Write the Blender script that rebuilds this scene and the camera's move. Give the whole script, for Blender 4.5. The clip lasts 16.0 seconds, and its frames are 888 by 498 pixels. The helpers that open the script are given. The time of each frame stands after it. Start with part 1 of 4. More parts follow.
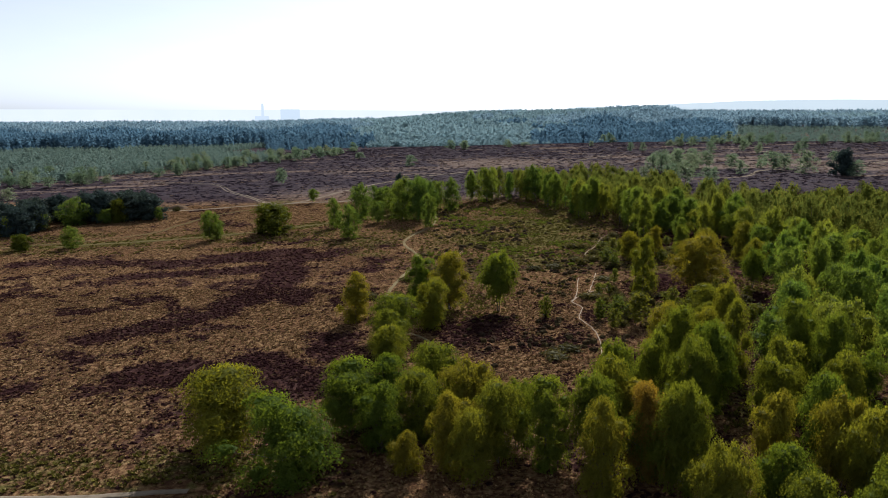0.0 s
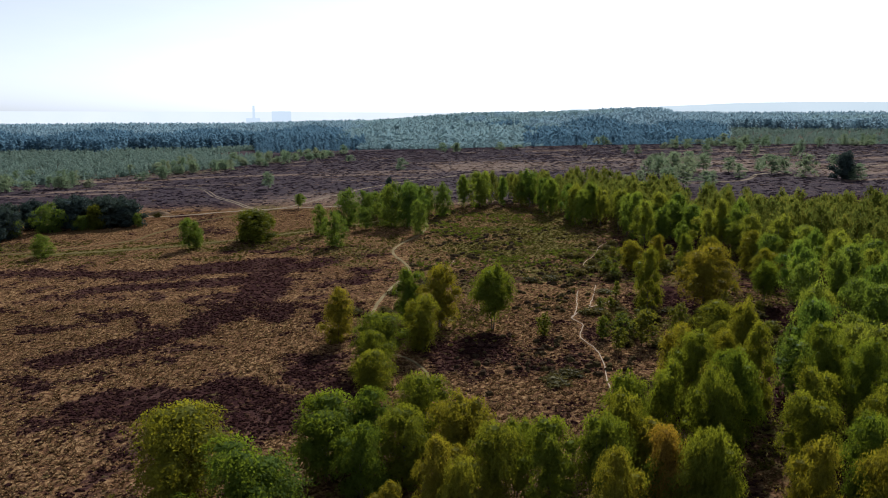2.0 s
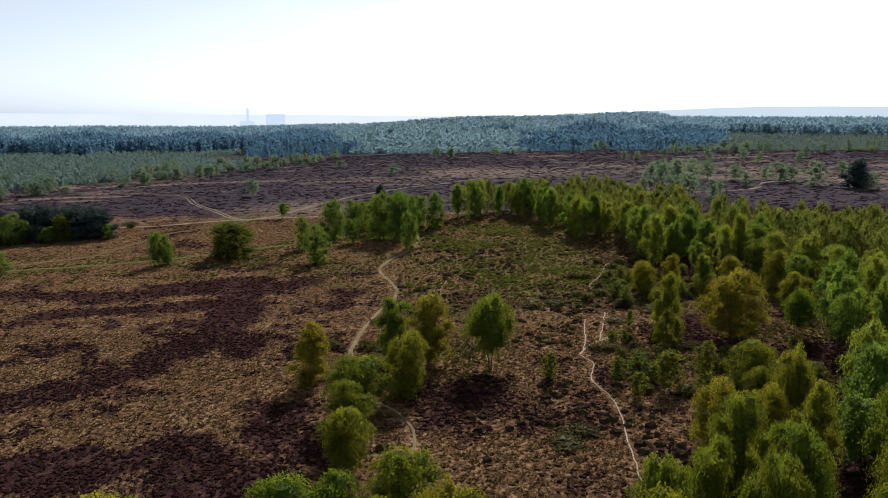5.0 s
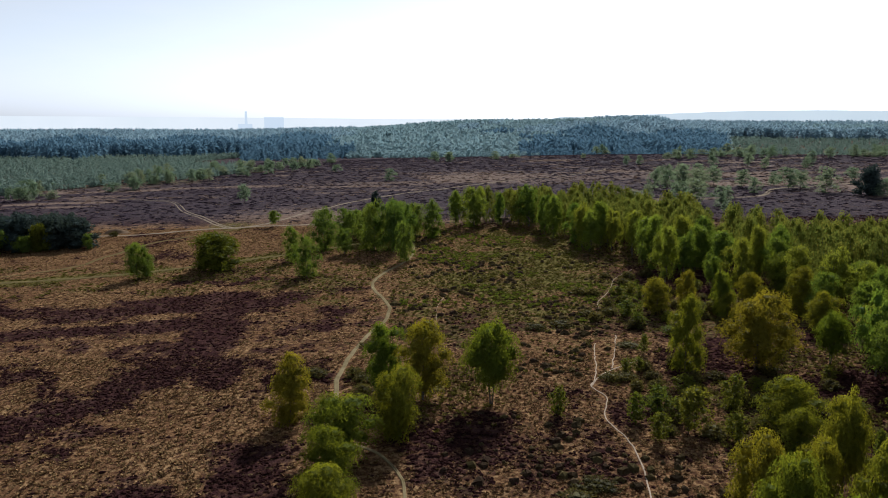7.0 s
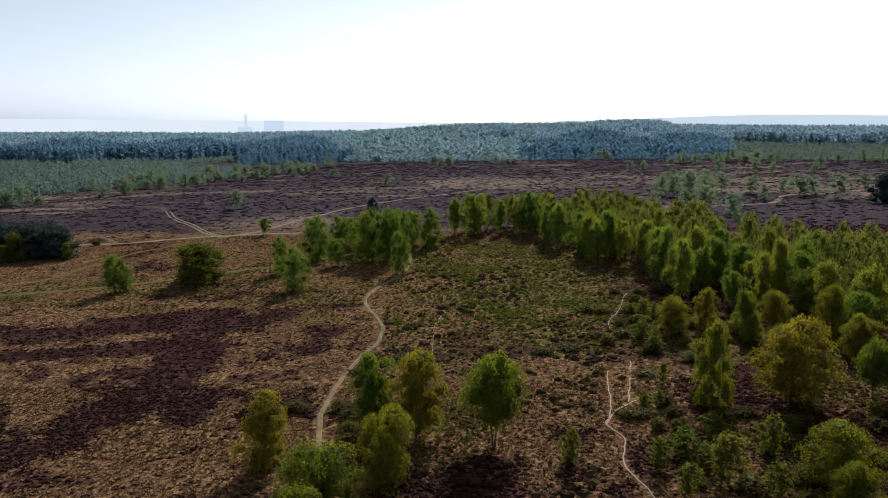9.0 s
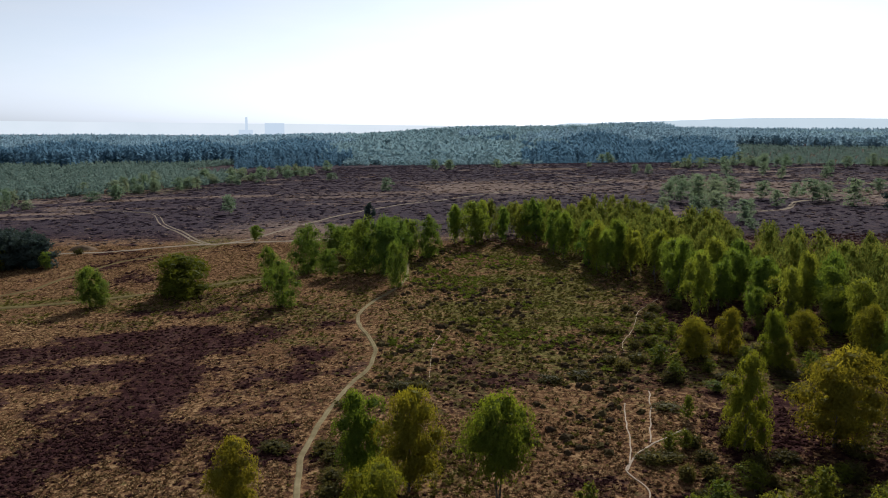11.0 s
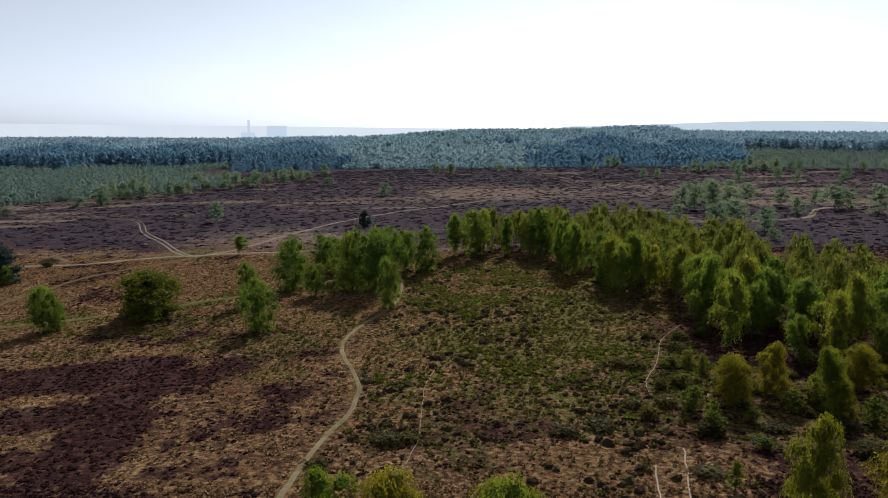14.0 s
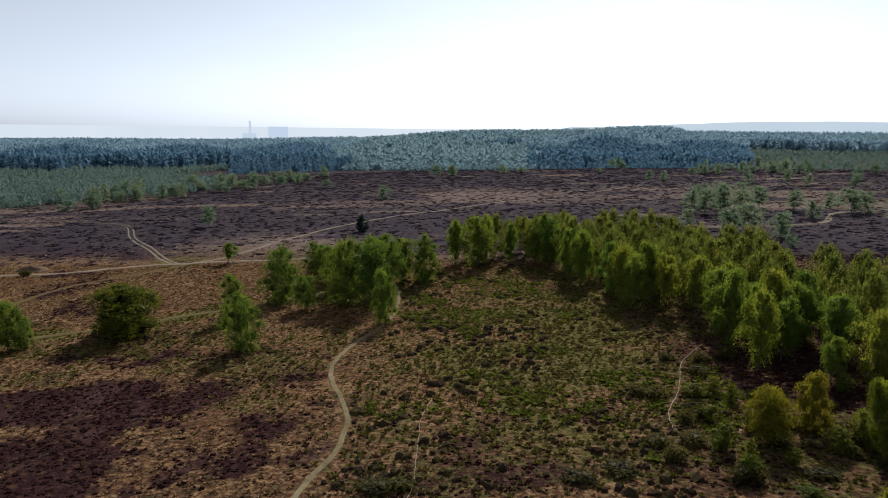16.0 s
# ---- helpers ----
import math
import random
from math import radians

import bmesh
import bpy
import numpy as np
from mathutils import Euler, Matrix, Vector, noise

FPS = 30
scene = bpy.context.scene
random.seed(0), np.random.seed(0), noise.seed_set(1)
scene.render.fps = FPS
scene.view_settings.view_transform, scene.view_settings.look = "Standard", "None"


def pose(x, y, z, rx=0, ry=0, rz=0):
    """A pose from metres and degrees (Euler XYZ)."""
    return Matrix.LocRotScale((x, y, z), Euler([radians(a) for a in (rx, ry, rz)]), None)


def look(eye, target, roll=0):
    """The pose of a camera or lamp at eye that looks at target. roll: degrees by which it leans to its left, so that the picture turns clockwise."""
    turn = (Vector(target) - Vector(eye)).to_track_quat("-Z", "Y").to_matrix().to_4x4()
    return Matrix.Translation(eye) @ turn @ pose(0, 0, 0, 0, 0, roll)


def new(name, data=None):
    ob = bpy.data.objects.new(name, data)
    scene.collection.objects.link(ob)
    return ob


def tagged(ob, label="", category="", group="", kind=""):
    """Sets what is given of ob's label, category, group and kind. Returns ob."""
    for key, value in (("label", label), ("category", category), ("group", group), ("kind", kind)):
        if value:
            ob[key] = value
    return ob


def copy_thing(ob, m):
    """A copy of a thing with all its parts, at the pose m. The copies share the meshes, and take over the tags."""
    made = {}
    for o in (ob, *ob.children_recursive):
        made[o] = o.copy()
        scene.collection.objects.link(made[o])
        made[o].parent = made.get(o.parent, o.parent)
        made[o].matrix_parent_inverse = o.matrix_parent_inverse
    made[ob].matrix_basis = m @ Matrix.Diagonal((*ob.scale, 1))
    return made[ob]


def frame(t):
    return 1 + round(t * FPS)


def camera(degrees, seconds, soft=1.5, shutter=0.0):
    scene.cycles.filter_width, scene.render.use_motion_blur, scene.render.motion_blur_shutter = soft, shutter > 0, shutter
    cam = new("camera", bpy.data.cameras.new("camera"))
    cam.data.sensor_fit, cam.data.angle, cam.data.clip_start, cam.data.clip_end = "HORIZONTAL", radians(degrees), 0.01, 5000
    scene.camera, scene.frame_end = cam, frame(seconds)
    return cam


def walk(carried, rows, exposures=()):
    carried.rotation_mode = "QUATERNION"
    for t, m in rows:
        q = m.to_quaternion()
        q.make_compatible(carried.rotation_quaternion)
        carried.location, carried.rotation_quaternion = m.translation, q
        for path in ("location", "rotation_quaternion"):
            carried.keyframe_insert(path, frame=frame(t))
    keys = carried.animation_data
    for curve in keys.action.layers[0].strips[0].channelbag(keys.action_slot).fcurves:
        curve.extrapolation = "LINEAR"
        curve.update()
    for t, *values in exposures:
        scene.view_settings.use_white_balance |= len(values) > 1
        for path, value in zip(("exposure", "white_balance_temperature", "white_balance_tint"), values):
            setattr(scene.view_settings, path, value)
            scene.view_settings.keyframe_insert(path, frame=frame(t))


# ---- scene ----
cam = camera(60.6, 16.0, soft=1.0)
PATH = [
    (0, (0.011, -4.539, 32.52), (-0.085, -2.572, 32.168), -0.0),
    (1.5, (-0.122, 2.193, 32.546), (-0.202, 4.161, 32.198), 0.0),
    (3.5, (-0.119, 12.205, 32.817), (-0.185, 14.174, 32.474), 0.1),
    (7, (-0.143, 30.725, 33.32), (-0.201, 32.697, 32.99), 0.3),
    (9, (-0.115, 41.346, 33.42), (-0.173, 43.32, 33.099), 0.4),
    (12.5, (0.015, 59.932, 33.564), (-0.048, 61.907, 33.254), 0.5),
    (14.5, (0.464, 70.565, 33.561), (0.395, 72.54, 33.255), 0.5),
    (16, (0.389, 78.375, 33.726), (0.317, 80.351, 33.421), 0.5),
]
walk(cam, [(t, look(eye, target, roll)) for t, eye, target, roll in PATH], exposures=((0.0, 0.24, 5800, 10), (4.0, 0.17, 5800, 10), (8.0, 0.08, 5800, 10), (16.0, -0.06, 5800, 10)))

# ---- light ----
SUN_AZ, SUN_EL = radians(13), radians(36)
world = bpy.data.worlds.new("world")
scene.world = world
world.use_nodes = True
wn, wl = world.node_tree.nodes, world.node_tree.links
sky = wn.new("ShaderNodeTexSky")
sky.sky_type, sky.sun_disc = "NISHITA", False
sky.sun_elevation, sky.sun_rotation = SUN_EL, SUN_AZ
sky.altitude, sky.air_density, sky.dust_density, sky.ozone_density = 100, 1.0, 0.8, 3.0
wn["Background"].inputs["Strength"].default_value = 0.1
# thin high cloud over the blue
coord, stretch = wn.new("ShaderNodeTexCoord"), wn.new("ShaderNodeMapping")
stretch.inputs["Scale"].default_value = (1.0, 1.0, 5.0)
wl.new(coord.outputs["Generated"], stretch.inputs["Vector"])
cirrus = wn.new("ShaderNodeTexNoise")
cirrus.inputs["Scale"].default_value, cirrus.inputs["Detail"].default_value, cirrus.inputs["Roughness"].default_value = 2.6, 6.0, 0.6
wl.new(stretch.outputs["Vector"], cirrus.inputs["Vector"])
veil = wn.new("ShaderNodeValToRGB")
veil.color_ramp.elements[0].position, veil.color_ramp.elements[0].color = 0.40, (0.80, 0.80, 0.80, 1)
veil.color_ramp.elements[1].position, veil.color_ramp.elements[1].color = 0.66, (0.96, 0.96, 0.96, 1)
wl.new(cirrus.outputs["Fac"], veil.inputs["Fac"])
cloudy = wn.new("ShaderNodeMix")
cloudy.data_type = "RGBA"
wl.new(veil.outputs["Color"], cloudy.inputs[0])
wl.new(sky.outputs["Color"], cloudy.inputs[6])
white = wn.new("ShaderNodeRGBToBW")
wl.new(sky.outputs["Color"], white.inputs["Color"])
brighter = wn.new("ShaderNodeVectorMath")
brighter.operation = "SCALE"
brighter.inputs["Scale"].default_value = 1.22
wl.new(white.outputs["Val"], brighter.inputs[0])
cool = wn.new("ShaderNodeVectorMath")
cool.operation = "MULTIPLY"
cool.inputs[1].default_value = (0.98, 1.0, 1.03)
wl.new(brighter.outputs["Vector"], cool.inputs[0])
wl.new(cool.outputs["Vector"], cloudy.inputs[7])
wl.new(cloudy.outputs[2], wn["Background"].inputs["Color"])
sun = new("sun", bpy.data.lights.new("sun", "SUN"))
sun.data.energy, sun.data.angle, sun.data.color = 4.7, radians(0.6), (1.0, 0.93, 0.82)
sun_way = Vector((math.sin(SUN_AZ) * math.cos(SUN_EL), math.cos(SUN_AZ) * math.cos(SUN_EL), math.sin(SUN_EL)))
sun.matrix_world = look(sun_way * 200, (0, 0, 0))

# ---- noise and terrain ----
def lattice(ix, iy, seed):
    h = np.sin(ix * 127.1 + iy * 311.7 + seed * 74.7) * 43758.5453
    return h - np.floor(h)


def value_noise(x, y, seed=0):
    ix, iy = np.floor(x), np.floor(y)
    fx, fy = x - ix, y - iy
    fx, fy = fx * fx * (3 - 2 * fx), fy * fy * (3 - 2 * fy)
    a = lattice(ix, iy, seed) * (1 - fx) + lattice(ix + 1, iy, seed) * fx
    b = lattice(ix, iy + 1, seed) * (1 - fx) + lattice(ix + 1, iy + 1, seed) * fx
    return a * (1 - fy) + b * fy


def fbm(x, y, size, seed=0, octaves=4):
    total, amp, norm = 0, 1.0, 0
    for k in range(octaves):
        total = total + amp * value_noise(x / size * 2 ** k, y / size * 2 ** k, seed + k * 13)
        norm += amp
        amp *= 0.55
    return total / norm


def smooth(a, b, v):
    t = np.clip((v - a) / (b - a), 0, 1)
    return t * t * (3 - 2 * t)


def ground_z(x, y):
    """Height of the land: a gently tilted heath, then a shallow valley and wooded ridges."""
    x, y = np.asarray(x, float), np.asarray(y, float)
    r, a = np.hypot(x, y), np.degrees(np.arctan2(x, y))
    plane = -0.69 + 0.0293 * np.clip(x, -260, 300) + 0.01173 * np.clip(y, -200, 640)
    plane = plane + 0.5 * (fbm(x, y, 9, 3, 3) - 0.5)
    edge = np.interp(a, [-40, -25, -15, -5, 10, 30], [400, 430, 520, 600, 610, 580])
    z1 = np.interp(a, [-40, -18, -8, 12, 30], [-3, -2, 1, 2, 2])
    crest = np.interp(a, [-60, -40, -18, -8, 0, 11, 13.5, 15, 30, 60], [6, 6, 7, 12, 24, 30, 30, 20, 20, 10])
    crest2 = np.interp(a, [-60, -8, 2, 14, 30, 60], [-14, -12, 12, 31, 30, 18])
    dip = 1 - smooth(25, 60, np.abs(a + 3))
    u = (r - edge) / np.maximum(740 - edge, 1)
    far = np.where(r < 740, plane * (1 - smooth(0, 1, u)) + z1 * smooth(0, 1, u),
          np.where(r < 1210, z1 + (crest - z1) * smooth(740, 1230, r),
          np.where(r < 1750, crest + (crest2 - crest) * smooth(1210, 1750, r), crest2 + (-20 - crest2) * smooth(1750, 2600, r))))
    far = far + 3.0 * (fbm(x, y, 130, 5, 2) - 0.5) * smooth(650, 900, r)
    return np.where((r > edge) & (y > 0), far, plane * (1 - smooth(900, 2500, r)) - 15 * smooth(900, 2500, r))


def to_line(x, y, pts):
    """Distance from points to a polyline in plan."""
    best = np.full(np.shape(x), 1e9)
    for (x0, y0), (x1, y1) in zip(pts[:-1], pts[1:]):
        dx, dy = x1 - x0, y1 - y0
        t = np.clip(((x - x0) * dx + (y - y0) * dy) / (dx * dx + dy * dy), 0, 1)
        best = np.minimum(best, np.hypot(x - x0 - t * dx, y - y0 - t * dy))
    return best


HEATHER_BANDS = (
    (4.8, ((-59, 104), (-51, 109), (-43, 117), (-42, 131), (-42, 142), (-39.5, 150), (-40, 161), (-34, 170), (-28, 176), (-22, 181))),
    (5.5, ((-43, 87), (-37, 89), (-31, 91), (-24, 89), (-21, 83))),
    (3.0, ((-22, 101), (-21, 93), (-16, 92.5))),
    (3.4, ((-73, 147), (-60, 150), (-50, 150.5), (-44, 153))),
    (4.2, ((-104, 162), (-97, 165), (-83, 161), (-66, 160), (-57, 163), (-48, 165))),
    (3.2, ((-61, 168), (-50, 170), (-42, 173))),
    (3.0, ((-62, 188), (-46, 187), (-27, 187))),
    (2.6, ((-25, 153), (-22, 159))),
    (2.2, ((-31, 125), (-30.5, 131))),
    (3.0, ((-66, 64), (-60, 74), (-58, 84))),
    (3.5, ((-6, 145), (6, 150), (16, 150), (24, 146))),
    (4.5, ((2, 157), (10, 160), (20, 160), (28, 156))))
MAIN_PATH = ((-12.5, 104), (-14.5, 112), (-16.3, 121.7), (-16.7, 127.2), (-16.4, 135.4), (-15.2, 144.6), (-13.6, 152.6), (-13.5, 160.8), (-15.8, 168.6),
             (-18.5, 177.2), (-18.8, 184.4), (-17.5, 192.3), (-14.0, 204.6), (-13.3, 217.0), (-15.0, 233.2), (-20, 246), (-27, 262))
LOW_PATH = ((-5.0, 86), (-5.6, 94.0), (-6.2, 98.0), (-8.4, 102.4), (-11.5, 105))
TRACK = ((-190, 238), (-135, 247), (-111, 251.3), (-96, 253.7), (-81.8, 262.1), (-68.5, 265), (-51.9, 267.7), (-36, 272), (-20, 276))
ROAD = ((-72, 263), (-63.8, 272.8), (-55.8, 301.2), (-44.1, 331.3), (-27.5, 357.5), (-7.1, 378.9), (16.6, 405.9), (43.1, 424.3), (68.3, 451.7), (81.5, 472.5))
SPUR = ((-74, 264), (-79, 270), (-91, 288.8), (-105.2, 309.6), (-121.1, 340.4), (-134.9, 349.8), (-158, 360.9))
LOWER_TRACK = ((-140, 176), (-110, 191), (-93.6, 203.3), (-90.8, 219.2), (-87.2, 238.8), (-77.4, 252), (-70, 264))
GRASS_WAY = ((-110, 185), (-90, 190), (-75.7, 194.9), (-63, 201.5), (-54.2, 208.4), (-46.9, 214.2), (-38, 220.5), (-30.6, 227.5), (-22, 239))
TRAIL = ((15.6, 78), (16, 87.2), (16.7, 97.4), (16.9, 104.1), (15.6, 110), (15.9, 114), (16.7, 117.2), (15.6, 121), (16.4, 123.4), (17.2, 127.7), (18.0, 133), (18.8, 138.8))
TRAIL_FORK = ((15.6, 121), (17, 124.2), (19.3, 127.1), (21.7, 129.4), (24, 131))
TRAIL_SPUR = ((19.3, 127.1), (20.5, 133.3), (22.5, 142.5))
TRAIL_WEST = ((-3.8, 171.0), (-5.0, 161.6), (-5.0, 152.5), (-4.8, 145.1), (-5.6, 139.0))
TRAIL_FAR = ((22.7, 158), (23.7, 163.8), (26.4, 170.4), (29.1, 179.2), (31.4, 184.2), (35, 189.7))
FRONT_TRACK = ((-80, 53), (-60, 54.6), (-42.9, 55.8), (-35.2, 56.2), (-30.4, 57.0), (-26, 57.4))
RIGHT_TRACK = ((96, 318), (112, 322), (126, 345), (146, 352), (190, 372), (240, 398))


def cover(x, y):
    """How much heather and how much green (0 to 1) grows at a place."""
    n1, n2, n3 = fbm(x, y, 22, 21, 4), fbm(x, y, 7, 47, 4), fbm(x, y, 60, 9, 4)
    wx, wy = x + 7 * (fbm(x, y, 13, 61, 3) - 0.5), y + 7 * (fbm(x, y, 13, 83, 3) - 0.5)
    heather = 0.85 * smooth(0.45, 0.71, n1 * 0.5 + n2 * 0.5)
    west = smooth(-8, -14, x) * smooth(186, 176, y)
    mottle = 0.8 * smooth(0.50, 0.66, 0.5 * n2 + 0.5 * fbm(x, y, 3.2, 131, 3))
    heather = np.maximum(heather * (1 - 0.6 * west), mottle * west)
    for radius, pts in HEATHER_BANDS:
        d = to_line(wx, wy, pts)
        heather = np.maximum(heather, smooth(0.9 * radius + 3.2, 0.9 * radius - 2.4, d + 11 * (n2 - 0.5)))
    beyond = smooth(262, 285, y + 0.12 * (x + 60) + 14 * (n3 - 0.5))
    moor = smooth(0.73, 0.60, fbm(x * 0.22, y, 12, 31, 5))
    tan_patch = np.exp(-((x + 5) / 70) ** 2 - ((y - 430) / 45) ** 2) + np.exp(-((x + 55) / 26) ** 2 - ((y - 290) / 26) ** 2) \
        + np.exp(-((x - 150) / 70) ** 2 - ((y - 400) / 60) ** 2)
    moor = moor * (1 - 0.95 * np.clip(tan_patch, 0, 1) * smooth(0.38, 0.52, fbm(x * 0.25, y, 9, 77, 4)))
    heather = heather * (1 - beyond) + moor * beyond
    clearing = np.exp(-(((x - 9) / 22) ** 4) - (((y - 208) / 46) ** 4))
    bend = 7 * smooth(145, 153, y) * smooth(190, 175, y)
    wood = smooth(22, 30, x + bend + 6 * (n2 - 0.5)) * smooth(262, 240, y)
    front = smooth(-4, 4, x) * smooth(20, 12, np.abs(x - 10)) * smooth(130, 118, y)
    near_side = 0.9 * smooth(0.36, 0.54, n2) * smooth(143, 150, y) * smooth(186, 172, y) * smooth(-14, -4, x)
    heather = np.maximum(heather, near_side)
    heather = np.maximum(heather * (1 - 0.25 * clearing), wood * (0.55 + 0.45 * smooth(0.35, 0.6, n2)))
    heather = np.maximum(heather, front * smooth(0.48, 0.72, n2) * 0.4)
    green = clearing * (0.12 + 0.88 * smooth(0.34, 0.6, n1 * 0.4 + n2 * 0.6))
    olive = np.exp(-(((x - 6) / 20) ** 4) - (((y - 190) / 50) ** 4)) * (0.32 + 0.5 * smooth(0.36, 0.62, n2))
    lane = smooth(6.0, 1.0, to_line(wx, wy, GRASS_WAY)) * smooth(0.3, 0.5, n2)
    copse = np.exp(-((x + 22) / 15) ** 2 - ((y - 228) / 12) ** 2)
    hollow = 0.6 * np.exp(-((x + 31) / 8) ** 2 - ((y - 185) / 6) ** 2) + 0.55 * np.exp(-((x + 26) / 5) ** 2 - ((y - 167) / 4) ** 2)
    margin = 0.45 * smooth(0.42, 0.6, n2) * smooth(168, 178, y) * smooth(210, 200, y) * smooth(-14, -20, x)
    verge = smooth(6.5, 2.0, np.abs(y - 60.5 - 3 * (n2 - 0.5))) * smooth(-10, -18, x)
    cluster = 0.55 * np.exp(-((x + 4) / 7) ** 2 - ((y - 122) / 9) ** 2)
    junction = 0.8 * np.exp(-((x + 75) / 8) ** 2 - ((y - 268) / 9) ** 2)
    green = np.clip(np.maximum.reduce([junction, margin, hollow, green, olive, lane, copse, 0.5 * verge * smooth(0.3, 0.55, n2), cluster, wood * 0.45 * smooth(0.5, 0.6, n1)]), 0, 1)
    r = np.hypot(x, y)
    green = np.maximum(green * smooth(700, 600, r), 0.0)
    heather = np.maximum(heather, smooth(560, 640, r))
    az = np.degrees(np.arctan2(x, y))
    young = (y > 0) * np.maximum(smooth(-16, -19, az) * smooth(440, 470, r) * smooth(830, 780, r), smooth(17, 19, az) * smooth(720, 760, r) * smooth(1090, 1040, r))
    green = np.maximum(green, 0.4 * young)
    return np.clip(heather * (1 - 0.7 * green), 0, 1), green


def moorland(x, y):
    """Where the far moor's heather takes its grey-purple haze tint."""
    return smooth(255, 300, y + 0.12 * (x + 60) + 14 * (fbm(x, y, 60, 9, 4) - 0.5))


# ---- materials ----
def material(name):
    m = bpy.data.materials.new(name)
    m.use_nodes = True
    return m, m.node_tree.nodes, m.node_tree.links, m.node_tree.nodes["Principled BSDF"]


def node(nodes, kind, **values):
    n = nodes.new(kind)
    for key, v in values.items():
        n.inputs[key.replace("_", " ")].default_value = v
    return n


def ramp(nodes, links, source, stops):
    n = nodes.new("ShaderNodeValToRGB")
    while len(n.color_ramp.elements) < len(stops):
        n.color_ramp.elements.new(0.5)
    for e, (p, c) in zip(n.color_ramp.elements, stops):
        e.position, e.color = p, (*c, 1)
    links.new(source, n.inputs["Fac"])
    return n.outputs["Color"]


def mixed(nodes, links, fac, a, b, blend="MIX"):
    n = nodes.new("ShaderNodeMix")
    n.data_type, n.blend_type = "RGBA", blend
    for socket, v in ((n.inputs[0], fac), (n.inputs[6], a), (n.inputs[7], b)):
        if isinstance(v, (int, float)):
            socket.default_value = v
        elif isinstance(v, tuple):
            socket.default_value = (*v, 1)
        else:
            links.new(v, socket)
    return n.outputs[2]


def place(nodes):
    return nodes.new("ShaderNodeNewGeometry").outputs["Position"]


def noise_at(nodes, links, vector, scale, detail=4.0):
    n = node(nodes, "ShaderNodeTexNoise", Scale=scale, Detail=detail, Roughness=0.6)
    links.new(vector, n.inputs["Vector"])
    return n.outputs["Fac"]


def bump(nodes, links, bsdf, height, strength, distance):
    b = node(nodes, "ShaderNodeBump", Strength=strength, Distance=distance)
    links.new(height, b.inputs["Height"])
    links.new(b.outputs["Normal"], bsdf.inputs["Normal"])


def ground_material():
    m, n, l, bsdf = material("heath_ground")
    at = n.new("ShaderNodeAttribute")
    at.attribute_name = "cover"
    split = n.new("ShaderNodeSeparateColor")
    l.new(at.outputs["Color"], split.inputs["Color"])
    p = place(n)
    fine, mid, big = noise_at(n, l, p, 1.6, 6), noise_at(n, l, p, 0.35, 5), noise_at(n, l, p, 0.06, 3)
    grass = ramp(n, l, fine, ((0.38, (0.05, 0.026, 0.018)), (0.5, (0.15, 0.083, 0.04)), (0.62, (0.32, 0.205, 0.103))))
    grass = mixed(n, l, ramp(n, l, big, ((0.35, (0, 0, 0)), (0.7, (0.6, 0.6, 0.6)))), grass, (0.12, 0.06, 0.032))
    pale = ramp(n, l, fine, ((0.3, (0.10, 0.068, 0.055)), (0.7, (0.24, 0.175, 0.14))))
    grass = mixed(n, l, split.outputs["Blue"], grass, pale)
    streak = noise_at(n, l, p, 0.16, 6)
    heather = ramp(n, l, fine, ((0.3, (0.019, 0.009, 0.009)), (0.55, (0.039, 0.018, 0.018)), (0.75, (0.067, 0.034, 0.029))))
    heather = mixed(n, l, ramp(n, l, streak, ((0.5, (0, 0, 0)), (0.68, (0.6, 0.6, 0.6)))), heather, (0.09, 0.05, 0.042))
    # Haze put into the colour: far heather lifted towards grey-purple.
    hazed_moor = ramp(n, l, fine, ((0.36, (0.024, 0.018, 0.024)), (0.5, (0.040, 0.030, 0.039)), (0.64, (0.064, 0.047, 0.057))))
    hazed_moor = mixed(n, l, ramp(n, l, streak, ((0.52, (0, 0, 0)), (0.68, (0.4, 0.4, 0.4)))), hazed_moor, (0.10, 0.062, 0.052))
    heather = mixed(n, l, split.outputs["Blue"], heather, hazed_moor)
    green = ramp(n, l, fine, ((0.38, (0.042, 0.036, 0.013)), (0.5, (0.098, 0.085, 0.026)), (0.62, (0.165, 0.14, 0.05))))
    ragged = noise_at(n, l, p, 0.75, 7)
    def edge(source):
        s = node(n, "ShaderNodeMath")
        s.operation = "MULTIPLY_ADD"
        l.new(ragged, s.inputs[0])
        s.inputs[1].default_value = 2.6
        l.new(source, s.inputs[2])
        return s
    def patch(source):
        s = edge(source)
        shift = node(n, "ShaderNodeMath")
        shift.operation = "MULTIPLY_ADD"
        l.new(s.outputs[0], shift.inputs[0])
        shift.inputs[1].default_value, shift.inputs[2].default_value = 1.6, -2.4
        shift.use_clamp = True
        return shift.outputs[0]
    colour = mixed(n, l, patch(split.outputs["Red"]), grass, heather)
    colour = mixed(n, l, patch(split.outputs["Green"]), colour, green)
    l.new(colour, bsdf.inputs["Base Color"])
    bsdf.inputs["Roughness"].default_value = 0.95
    # Blue-tinted gloss on the moor only, a stand-in for a veil of haze.
    haze_gloss = node(n, "ShaderNodeMath")
    haze_gloss.operation = "MULTIPLY"
    l.new(split.outputs["Blue"], haze_gloss.inputs[0])
    haze_gloss.inputs[1].default_value = 0.015
    l.new(haze_gloss.outputs[0], bsdf.inputs["Specular IOR Level"])
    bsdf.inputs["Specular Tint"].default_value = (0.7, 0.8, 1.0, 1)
    bump(n, l, bsdf, fine, 0.9, 0.35)
    return m


